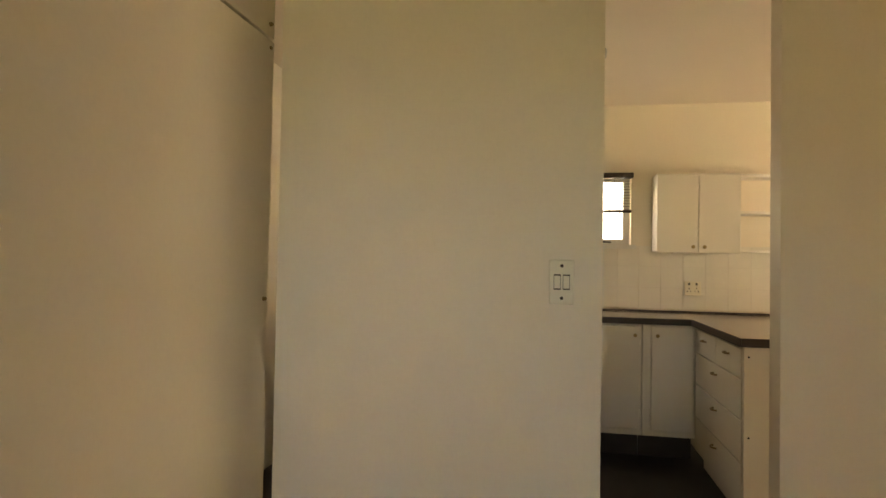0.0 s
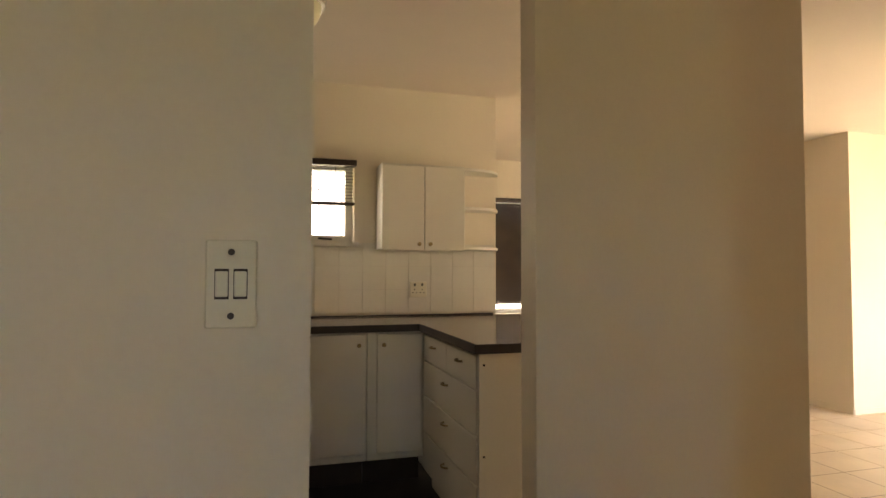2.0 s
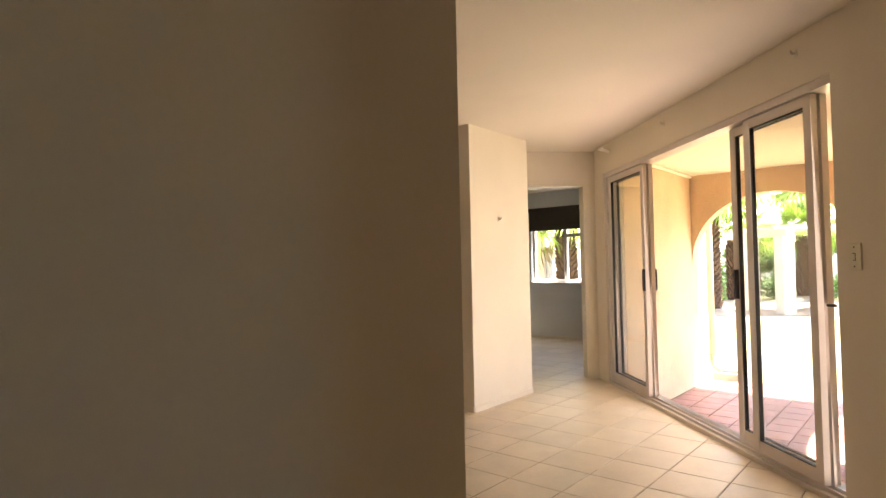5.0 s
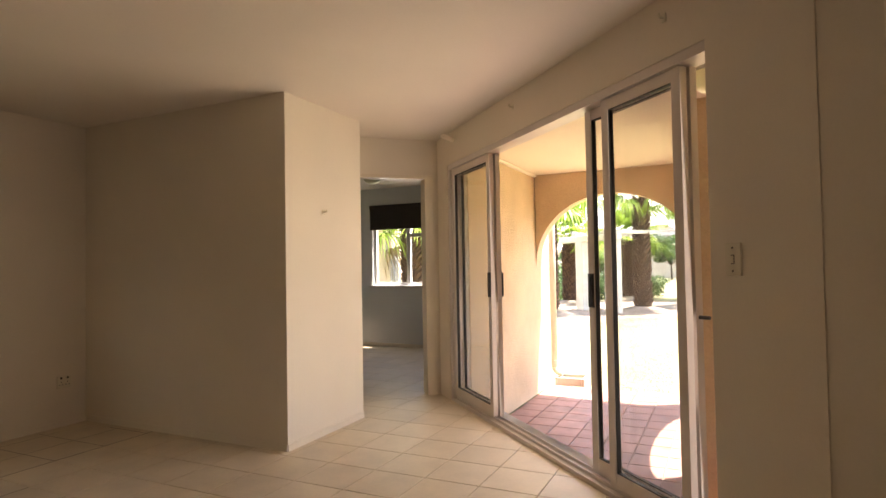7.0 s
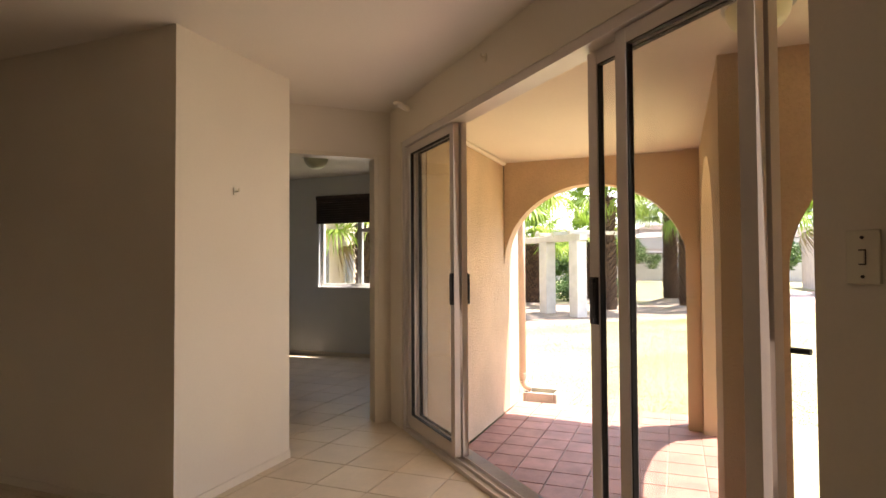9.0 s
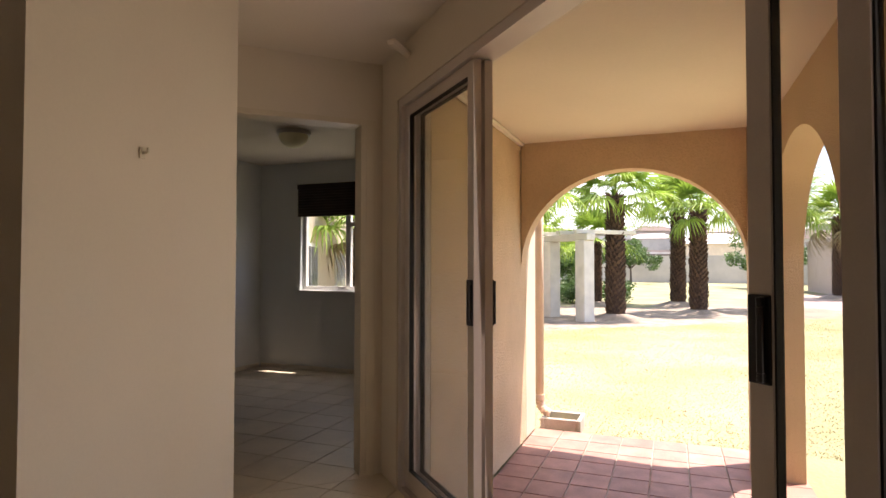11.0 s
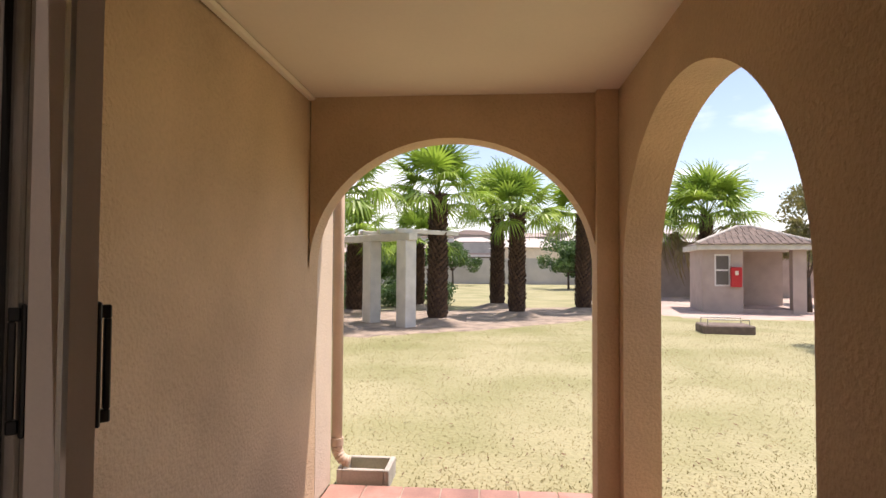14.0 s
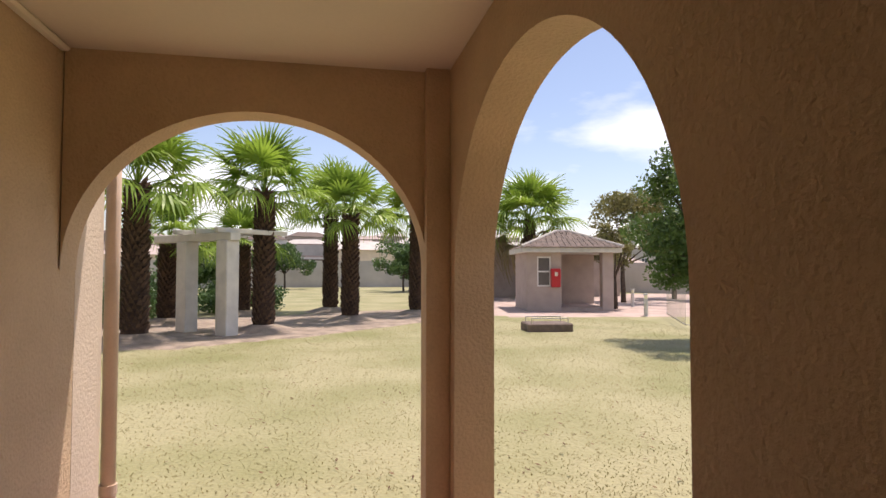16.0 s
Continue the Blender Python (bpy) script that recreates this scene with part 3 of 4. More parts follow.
for x0, x1, kx in ((0.742, 1.006, 0.972), (1.010, 1.272, 1.043)):
    d = part("door", boxes((x0, x1, 4.193, 4.211, 1.328, 1.853)), CAB, cup, "", 0.002)
    bm = bmesh.new()
    cyl_into(bm, (kx, 4.193, 1.368), (kx, 4.177, 1.368), 0.006, None, 10)
    cyl_into(bm, (kx, 4.177, 1.368), (kx, 4.167, 1.368), 0.013, 0.011, 14)
    part("knob", bm, BRASS, d, "dull brass knob")
for z in (1.338, 1.595, 1.845):
    bm = bmesh.new()
    pts = [(1.273, 4.414), (1.273, 4.215)] + [(1.273 + 0.30 * math.sin(a), 4.414 - 0.20 * math.cos(a)) for a in [radians(v) for v in range(10, 91, 10)]]
    prism_into(bm, pts, z, z + 0.018)
    part("shelf", bm, CAB, cup)


def knob_at(parent, x, y, z, axis):
    bm = bmesh.new()
    d = Vector(axis)
    p = Vector((x, y, z))
    cyl_into(bm, p, p + d * 0.014, 0.005, None, 10)
    cyl_into(bm, p + d * 0.014, p + d * 0.024, 0.012, 0.01, 14)
    part("knob", bm, BRASS, parent, "dull brass knob")


def base_unit(x0, x1, doors, label):
    u = thing("base_cabinet", label, "kitchen cabinet", group="kitchen base cabinets")
    part("body", boxes((x0, x1, 3.862, 4.415, 0.175, 0.868)), CAB, u)
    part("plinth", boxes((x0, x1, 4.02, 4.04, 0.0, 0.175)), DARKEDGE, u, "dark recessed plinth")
    for a, b, kx in doors:
        d = part("door", boxes((a, b, 3.842, 3.86, 0.215, 0.855)), CAB, u, "", 0.002)
        knob_at(d, kx, 3.842, 0.80, (0, -1, 0))
    return u


base_unit(-0.42, 0.60, [(-0.40, 0.03, 0.0), (0.036, 0.585, 0.555)], "white melamine base cabinet with two doors and brass knobs")
base_unit(0.605, 0.93, [(0.655, 0.905, 0.69)], "white melamine base cabinet with one door")
base_unit(-1.02, -0.425, [(-1.0, -0.44, -0.5)], "white melamine base cabinet in the kitchen corner")

pen = thing("drawer_cabinet", "white melamine drawer cabinet with brass pulls", "kitchen cabinet", group="kitchen base cabinets")
part("body", boxes((0.932, 1.90, 2.955, 4.10, 0.10, 0.868)), CAB, pen)
part("end_panel", boxes((0.915, 1.90, 2.93, 2.953, 0.0, 0.868)), CAB, pen)
part("plinth", boxes((0.97, 0.99, 2.955, 3.86, 0.0, 0.10)), CAB, pen)
for z0, z1, y0, y1 in ((0.715, 0.855, 2.962, 3.39), (0.715, 0.855, 3.395, 3.83), (0.525, 0.708, 2.962, 3.83), (0.325, 0.518, 2.962, 3.83), (0.12, 0.318, 2.962, 3.83)):
    if z1 > z0:
        d = part("drawer_front", boxes((0.912, 0.930, y0, y1, z0, z1)), CAB, pen, "", 0.002)
        yc = (y0 + y1) / 2
        bm = bmesh.new()
        for k in range(9):
            a, b = math.pi * k / 9, math.pi * (k + 1) / 9
            cyl_into(bm, (0.912 - 0.022 * math.sin(a), yc - 0.032 * math.cos(a), z1 - 0.05), (0.912 - 0.022 * math.sin(b), yc - 0.032 * math.cos(b), z1 - 0.05), 0.005, None, 8)
        part("pull", bm, BRASS, d, "arched brass pull")
for z in (0.82, 0.45, 0.16):
    bm = bmesh.new()
    cyl_into(bm, (0.935, 2.93, z), (0.935, 2.928, z), 0.005, None, 8)
    part("screw_cover", bm, BLACK, pen)

wt = thing("worktop", "speckled grey brown L-shaped worktop with dark edge", "worktop")
bm = bmesh.new()
prism_into(bm, [(-1.02, 4.414), (-1.02, 3.835), (0.895, 3.835), (0.895, 2.905), (1.95, 2.905), (1.95, 4.40), (1.565, 4.40), (1.565, 4.414)], 0.872, 0.908)
part("slab", bm, WORKTOP, wt)
part("edge", boxes((-1.02, 0.893, 3.825, 3.833, 0.870, 0.909), (0.885, 0.893, 2.897, 3.825, 0.870, 0.909), (0.893, 1.95, 2.895, 2.903, 0.870, 0.909)), DARKEDGE, wt, "dark wood edge strip")
part("upstand", boxes((-1.02, 1.545, 4.404, 4.414, 0.909, 0.918)), DARKEDGE, wt)

stove = thing("stove", "black freestanding cooker beside the worktop", "stove")
part("body", boxes((-1.05, -0.47, 3.02, 3.60, 0.03, 0.86)), BLACK, stove, "", 0.006)
part("hob", boxes((-1.06, -0.455, 3.0, 3.61, 0.862, 0.90)), BLACK, stove, "", 0.008)
part("oven_door", boxes((-0.468, -0.44, 3.05, 3.57, 0.16, 0.68)), BLACK, stove, "dark glass oven door", 0.004)
part("control_panel", boxes((-0.468, -0.445, 3.03, 3.59, 0.70, 0.85)), BLACK, stove, "", 0.004)
bm = bmesh.new()
cyl_into(bm, (-0.405, 3.10, 0.65), (-0.405, 3.52, 0.65), 0.009, None, 10)
part("oven_handle", bm, STEEL, stove)
for i in range(5):
    bm = bmesh.new()
    cyl_into(bm, (-0.445, 3.09 + i * 0.11, 0.775), (-0.42, 3.09 + i * 0.11, 0.775), 0.018, 0.015, 14)
    part("control_knob", bm, BLACK, stove)
cup2 = thing("wall_cupboard", "white melamine wall cupboard above the cooker", "cupboard")
part("body", boxes((-1.35, -0.255, 4.10, 4.415, 1.33, 1.86)), CAB, cup2)
d = part("door", boxes((-0.60, -0.255, 4.08, 4.098, 1.325, 1.86)), CAB, cup2, "", 0.002)
knob_at(d, -0.29, 4.08, 1.365, (0, -1, 0))
part("door", boxes((-0.95, -0.605, 4.08, 4.098, 1.325, 1.86)), CAB, cup2, "", 0.002)

# blind window in the living room
lw_m, _ = wall_m((1.37, 6.55), (5.6, 6.55))
window("window_3", lw_m, 0.85, 2.55, 0.74, 1.98, [0.5], [], "white framed living room window behind a closed dark blind")
lb = thing("venetian_blind", "closed dark wooden venetian blind on the living room window", "blind", lw_m)
part("headrail", boxes((0.84, 2.56, -0.035, 0.02, 1.94, 1.985)), BLIND, lb, "", 0.003)
for i in range(42):
    z = 0.88 + 0.0252 * i
    bm = bmesh.new()
    box_into(bm, 0.85, 2.55, -0.0015, 0.0015, -0.013, 0.013, Matrix.Translation((0, -0.005, z)) @ Matrix.Rotation(radians(-18), 4, 'X'))
    part("slat", bm, BLIND, lb)
part("bottom_rail", boxes((0.85, 2.55, -0.02, 0.01, 0.845, 0.866)), BLIND, lb, "", 0.003)

# ---- veranda fittings ----
mat_ob = thing("doormat", "brown coir doormat on the veranda step", "doormat", DOOR_M @ pose(1.62, -0.39, -0.209))
part("pile", boxes((-0.33, 0.33, -0.125, 0.125, 0.0, 0.016)), MAT, mat_ob, "", 0.004)

dp = thing("downpipe", "peach painted downpipe with a bent shoe at the veranda corner", "downpipe")
bm = bmesh.new()
cyl_into(bm, (9.59, 3.945, -0.16), (9.59, 3.945, TOP), 0.042, None, 20)
part("pipe", bm, PIPE, dp, "", 0, True)
bm = bmesh.new()
cyl_into(bm, (9.59, 3.945, -0.10), (9.59, 3.945, -0.16), 0.052, None, 20)
part("collar", bm, PIPE, dp)
bm = bmesh.new()
pts = [Vector((9.59, 3.945 - 0.10 * (1 - math.cos(a)), -0.16 - 0.12 * math.sin(a))) for a in [radians(v) for v in range(0, 91, 15)]]
for a, b in zip(pts, pts[1:]):
    cyl_into(bm, a, b + (b - a) * 0.12, 0.043, None, 16)
part("shoe", bm, PIPE, dp, "", 0, True)
dr = thing("gully_surround", "pale concrete gully surround on the lawn under the downpipe", "gully")
part("kerb", rect_frame(0, 0.40, 0, 0.34, 0.04, 0, 0.15), CONCRETE, dr, "", 0.006)
dr.matrix_world = Matrix.Translation((9.53, 3.93, GROUND_Z - 0.01)) @ Matrix.Rotation(radians(-90), 4, 'Z') @ Matrix(((1, 0, 0, 0), (0, 0, 1, 0), (0, 1, 0, 0), (0, 0, 0, 1)))
structure("ceiling_cove", boxes((6.2, 8.9, 3.93, 3.985, VCEIL_Z - 0.03, VCEIL_Z - 0.002)), VCEIL, "small plaster cove along the veranda ceiling", "trim", 0.012)

# ---- outside: ground, bed, paths ----
bm = bmesh.new()
bmesh.ops.create_grid(bm, x_segments=80, y_segments=80, size=600)
structure("ground", bm, GRASS, "dry sunlit lawn of patchy yellow green grass", "lawn", 0, pose(60, 0, GROUND_Z))


def blob(points, z, lift, name, material, label, category):
    """A low mounded sheet with an uneven outline on the ground."""
    rng = random.Random(len(points) * 7 + 3)
    bm = bmesh.new()
    cx, cy = sum(p[0] for p in points) / len(points), sum(p[1] for p in points) / len(points)
    fine = []
    for i, p in enumerate(points):
        q = points[(i + 1) % len(points)]
        for k in range(6):
            f = k / 6
            fine.append((p[0] + (q[0] - p[0]) * f + rng.uniform(-0.18, 0.18), p[1] + (q[1] - p[1]) * f + rng.uniform(-0.18, 0.18)))
    rings = []
    for s, h in ((1.0, -0.02), (0.93, lift * 0.7), (0.6, lift), (0.25, lift)):
        rings.append([bm.verts.new((cx + (x - cx) * s, cy + (y - cy) * s, z + h)) for x, y in fine])
    for a, b in zip(rings, rings[1:]):
        for i in range(len(a)):
            j = (i + 1) % len(a)
            bm.faces.new((a[i], a[j], b[j], b[i]))
    bm.faces.new(rings[-1])
    return structure(name, bm, material, label, category)


blob([(18.0, 9.0), (18.6, 5.8), (20.2, 3.6), (22.8, 0.6), (25.4, -2.0), (28.6, -3.6), (30.5, -2.5), (29.5, 1.0), (27.5, 4.4), (26.5, 9.5), (22, 12)], GROUND_Z, 0.035, "planting_bed", SOIL, "bare sandy planting bed under the palms", "ground")
blob([(25.2, -3.6), (27.5, -2.2), (34.0, -1.5), (42.0, -4.0), (44.0, -22.0), (30.0, -24.0), (23.6, -12.0), (24.6, -8.0)], GROUND_Z, 0.022, "pavement", PAVING, "pink brick paving round the small pump house", "paving")

# boundary wall
wall("wall_boundary", (62.0, 60.0), (62.0, -6.0), 0.25, GROUND_Z - 0.1, 2.05, WALLGREY, "long pale plastered boundary wall")
wall("wall_boundary_side", (62.0, -6.0), (40.0, -24.0), 0.25, GROUND_Z - 0.1, 1.75, WALLGREY, "long pale plastered boundary wall")
wall("wall_boundary_end", (40.0, -24.0), (20.0, -40.0), 0.25, GROUND_Z - 0.1, 1.75, WALLGREY, "long pale plastered boundary wall")


# ---- palms ----
def frond_mesh(seed, droop):
    rng = random.Random(seed)
    bm = bmesh.new()
    # stalk along +x, blade fan at its end
    L, prev = 1.0, None
    for i in range(5):
        f = i / 4
        c = Vector((L * f, 0, 0.10 * math.sin(f * 2.2)))
        w = 0.022 * (1 - 0.5 * f)
        ring = [bm.verts.new(c + Vector((0, w, 0))), bm.verts.new(c + Vector((0, 0, w * 0.8))), bm.verts.new(c + Vector((0, -w, 0))), bm.verts.new(c + Vector((0, 0, -w * 0.4)))]
        if prev:
            for k in range(4):
                bm.faces.new((prev[k], prev[(k + 1) % 4], ring[(k + 1) % 4], ring[k]))
        prev = ring
    hub = Vector((L, 0, 0.08))
    n = 26
    for i in range(n):
        a = radians(-118 + 236 * i / (n - 1)) + rng.uniform(-0.03, 0.03)
        ln = (0.92 - 0.30 * abs(i / (n - 1) - 0.5) * 2) * rng.uniform(0.9, 1.06)
        fold = 0.03 * (1 if i % 2 else -1)
        d, side = Vector((math.cos(a), math.sin(a), 0)), Vector((-math.sin(a), math.cos(a), 0))
        last = None
        for k, (f, w) in enumerate(((0.0, 0.008), (0.35, 0.036), (0.62, 0.026), (0.84, 0.012), (1.0, 0.002))):
            r = ln * f
            z = 0.10 * math.sin(f * 1.6) - droop * f ** 2.6 * rng.uniform(0.75, 1.25) + fold * (f > 0.1) * (1 - f)
            c = hub + d * r * (1 - 0.12 * f * f * droop) + Vector((0, 0, z))
            pair = (bm.verts.new(c + side * w), bm.verts.new(c - side * w + Vector((0, 0, fold * 0.5))))
            if last:
                bm.faces.new((last[0], last[1], pair[1], pair[0]))
            last = pair
    return bm


FROND_MESHES = [finish(frond_mesh(s, d), "frond", FROND) for s, d in ((1, 0.22), (2, 0.38), (3, 0.60))]
DRY_MESHES = [finish(frond_mesh(s, d), "dry_frond", DRYFROND) for s, d in ((4, 0.9), (5, 1.1))]


def palm_trunk(h, r, seed):
    rng = random.Random(seed)
    bm = bmesh.new()
    prof = [(0.0, r * 1.25), (0.25, r * 1.12), (h * 0.4, r * 0.98), (h * 0.8, r * 0.86), (h, r * 0.80)]
    seg, prev = 18, None
    for z, rr in prof:
        ring = [bm.verts.new((rr * math.cos(2 * math.pi * k / seg), rr * math.sin(2 * math.pi * k / seg), z)) for k in range(seg)]
        if prev:
            for k in range(seg):
                bm.faces.new((prev[k], prev[(k + 1) % seg], ring[(k + 1) % seg], ring[k]))
        prev = ring
    bm.faces.new(prev)
    return bm, prof


def boots_mesh(h, r, seed):
    """The cut leaf bases that spiral up the trunk, each a small upturned wedge."""
    rng = random.Random(seed)
    verts, faces = [], []
    z, turn = 0.18, 0.0
    while z < h - 0.02:
        rr = r * (1.12 - 0.32 * z / h)
        turn += 2.399963
        size = rng.uniform(0.75, 1.25)
        out, up, w = 0.115 * size * (0.6 + 0.5 * z / h), 0.15 * size, 0.058 * size
        d, s = Vector((math.cos(turn), math.sin(turn), 0)), Vector((-math.sin(turn), math.cos(turn), 0))
        c = Vector((0, 0, z)) + d * (rr - 0.01)
        q = [c - s * w, c + s * w, c + d * out * 0.7 + s * w * 0.5 + Vector((0, 0, up * 0.6)), c + d * out * 0.7 - s * w * 0.5 + Vector((0, 0, up * 0.6)),
             c + d * out + Vector((0, 0, up)), c - d * 0.02 + Vector((0, 0, up * 0.75))]
        b = len(verts)
        verts += [tuple(v) for v in q]
        faces += [(b, b + 1, b + 2, b + 3), (b + 3, b + 2, b + 4), (b, b + 3, b + 5), (b + 1, b + 5, b + 2), (b + 3, b + 4, b + 5), (b + 2, b + 5, b + 4)]
        z += 0.0085 * (h / 3.0) ** 0.5
    me = bpy.data.meshes.new("trunk_fibre")
    me.from_pydata(verts, [], faces)
    me.materials.append(BOOT)
    return me


def palm(x, y, h, r, seed, count=36, size=1.0, dry=4, label="fan palm with rough brown trunk and bright green fronds"):
    rng = random.Random(seed)
    p = thing("palm_tree", label, "palm tree", pose(x, y, GROUND_Z, 0, 0, rng.uniform(0, 360)), "garden palms")
    bm, _ = palm_trunk(h, r, seed)
    tr = part("trunk", bm, BARK, p, "rough brown trunk", 0, True)
    b = new("trunk_fibre", boots_mesh(h, r, seed + 50))
    b.parent = tr
    b["kind"] = "stuff"
    for i in range(count + dry):
        f = i / count
        old = i >= count
        elev = 80 - 96 * f ** 0.95 + rng.uniform(-9, 9) if not old else rng.uniform(-55, -25)
        az = i * 137.508 + rng.uniform(-12, 12)
        me = rng.choice(DRY_MESHES) if old else FROND_MESHES[min(2, int(3 * f * rng.uniform(0.6, 1.15)))]
        o = new("dry_frond" if old else "frond", me)
        o.parent = p
        s = size * rng.uniform(0.85, 1.12)
        o.matrix_local = Matrix.Translation((0, 0, h - 0.05 - 0.10 * f)) @ Matrix.Rotation(radians(az), 4, 'Z') @ Matrix.Rotation(radians(-elev), 4, 'Y') @ Matrix.Rotation(rng.uniform(-0.3, 0.3), 4, 'X') @ Matrix.Scale(s, 4)
    mound = bmesh.new()
    bmesh.ops.create_cone(mound, cap_ends=False, segments=20, radius1=r * 4.4, radius2=r * 1.25, depth=0.22)
    bmesh.ops.translate(mound, vec=(0, 0, 0.09), verts=mound.verts)
    part("soil_mound", mound, SOIL, p, "mounded soil at the foot", 0, True)
    return p


palm(22.1, 4.28, 3.75, 0.24, 11, 26, 1.05, 0)
palm(20.3, 6.95, 3.65, 0.25, 12, 26, 1.1, 0)
palm(24.9, 1.86, 3.40, 0.24, 13, 25, 1.1, 0)
palm(29.2, 2.45, 4.0, 0.25, 14, 25, 1.15, 0)
palm(27.2, -0.70, 3.6, 0.25, 15, 25, 1.1, 0)
palm(24.9, 7.37, 2.55, 0.25, 16, 20, 1.0, 0, "shorter fan palm with rough brown trunk behind the pergola")
palm(28.0, 5.6, 2.55, 0.23, 17, 20, 1.0, 0, "shorter fan palm with bright green fronds behind the pergola")
palm(38.0, -9.0, 4.5, 0.34, 18, 34, 1.75, 4, "tall fan palm behind the small pump house")
palm(37.0, -4.9, 4.0, 0.28, 19, 30, 1.2, 3, "tall fan palm with dry skirt near the gate house")
palm(15.2, 9.2, 2.6, 0.24, 20, 26, 0.95, 2, "fan palm outside the bedroom window")

# ---- pergola ----
pg = thing("pergola", "white plastered pergola with square posts and beams", "pergola")
PGM, PGL = wall_m((20.98, 5.04), (22.1, 6.22))
for x in (0.0, PGL):
    o = part("post", boxes((x - 0.21, x + 0.21, -0.19, 0.19, GROUND_Z - 0.05, 1.92)), WHITEPOST, pg, "", 0.02)
part("beam", boxes((-0.30, PGL + 1.3, -0.15, 0.15, 1.92, 2.12)), WHITEPOST, pg, "", 0.015)
for x in (0.0, 0.85, 1.7):
    part("cross_beam", boxes((x - 0.07, x + 0.07, -1.9, 0.35, 2.12, 2.24)), WHITEPOST, pg, "", 0.01)
pg.matrix_world = PGM


# ---- pump house ----
hut = thing("pump_house", "small pink plastered pump house with a hipped tile roof", "small house", pose(27.6, -6.95, GROUND_Z, 0, 0, -100))
# local x runs along the front, local y away from the viewer
HW, HD, HH = 1.75, 3.0, 2.36
bm = bmesh.new()
slab(bm, 1.40, 0.2, 0, HH, [(0.42, 0.98, 1.0, 2.2)])
part("front_wall", bm, HUT, hut).matrix_local = Matrix.Translation((-HW, 0, 0))
part("side_wall", boxes((-HW, -HW + 0.2, 0.202, HD, 0, HH)), HUT, hut)
part("inner_wall", boxes((-0.55, -0.35, 0.202, HD, 0, HH)), HUT, hut)
part("back_wall", boxes((-0.35, HW, HD - 0.2, HD, 0, HH)), HUT, hut)
part("corner_post", boxes((HW - 0.45, HW, 0, 0.4, 0, HH)), HUT, hut)
part("floor_step", boxes((-0.35, HW, 0.05, HD - 0.2, 0, 0.16)), PAVING, hut)
part("fascia", boxes((-HW - 0.24, HW + 0.24, -0.34, HD + 0.3, HH, HH + 0.20)), WHITEPOST, hut, "pale painted fascia", 0.01)
wdw = part("window", rect_frame(-HW + 0.42, -HW + 0.98, 1.0, 2.2, 0.06, 0.03, 0.12), WFRAME, hut, "white window frame")
part("transom", boxes((-HW + 0.48, -HW + 0.92, 0.03, 0.12, 1.57, 1.63)), WFRAME, wdw)
part("pane", boxes((-HW + 0.48, -HW + 0.92, 0.07, 0.08, 1.06, 2.14)), mat("dark_pane", (0.16, 0.14, 0.13), 0.15, 0.1, 2, 40, 0.0), wdw)
# hip roof of separate tile courses
ROOF_Z, APEX = HH + 0.20, 0.72
ex0, ex1, ey0, ey1 = -HW - 0.27, HW + 0.27, -0.38, HD + 0.34
ridge0, ridge1 = (-0.25, (ey0 + ey1) / 2), (0.25, (ey0 + ey1) / 2)
bm = bmesh.new()
c = [bm.verts.new((x, y, ROOF_Z)) for x, y in ((ex0, ey0), (ex1, ey0), (ex1, ey1), (ex0, ey1))]
t = [bm.verts.new((*ridge0, ROOF_Z + APEX)), bm.verts.new((*ridge1, ROOF_Z + APEX))]
for f in ((c[0], c[1], t[1], t[0]), (c[1], c[2], t[1]), (c[2], c[3], t[0], t[1]), (c[3], c[0], t[0]), (c[3], c[2], c[1], c[0])):
    bm.faces.new(f)
roof = part("roof", bm, ROOF, hut, "grey brown tiled hip roof")
tile_bm = bmesh.new()
box_into(tile_bm, -0.105, -0.035, -0.19, 0.19, 0, 0.022)
box_into(tile_bm, -0.035, 0.105, -0.19, 0.19, 0.012, 0.045)
TILE_MESH = finish(tile_bm, "roof_tile", ROOF)
slope_front = math.atan2(APEX, ridge0[1] - ey0)
rows_n = 7
for r in range(rows_n):
    f = (r + 0.45) / rows_n
    y = ey0 + (ridge0[1] - ey0) * f
    a, b = ex0 + (ridge0[0] - ex0) * f, ex1 + (ridge1[0] - ex1) * f
    n = max(1, int((b - a) / 0.215))
    for i in range(n):
        o = new("roof_tile", TILE_MESH)
        o.parent = roof
        o.matrix_local = Matrix.Translation((a + (b - a) * (i + 0.5) / n, y, ROOF_Z + APEX * f + 0.012)) @ Matrix.Rotation(slope_front + 0.05, 4, 'X')
for p0, p1 in (((ex0, ey0), ridge0), ((ex1, ey0), ridge1)):
    bm = bmesh.new()
    cyl_into(bm, (*p0, ROOF_Z + 0.03), (*p1, ROOF_Z + APEX + 0.03), 0.075, None, 10)
    part("hip_cap", bm, CONCRETE, roof, "pale hip capping")
bm = bmesh.new()
cyl_into(bm, (*ridge0, ROOF_Z + APEX + 0.03), (*ridge1, ROOF_Z + APEX + 0.03), 0.075, None, 10)
part("ridge_cap", bm, CONCRETE, roof, "pale ridge capping")
rb = thing("hose_cabinet", "red fire hose cabinet on the pump house wall", "fire cabinet", pose(27.6, -6.95, GROUND_Z, 0, 0, -100))
part("box", boxes((-0.80, -0.42, -0.20, -0.002, 0.98, 1.72)), RED, rb, "", 0.02)
part("notice", boxes((-0.66, -0.55, -0.204, -0.201, 1.42, 1.58)), PLASTIC, rb, "small white notice")

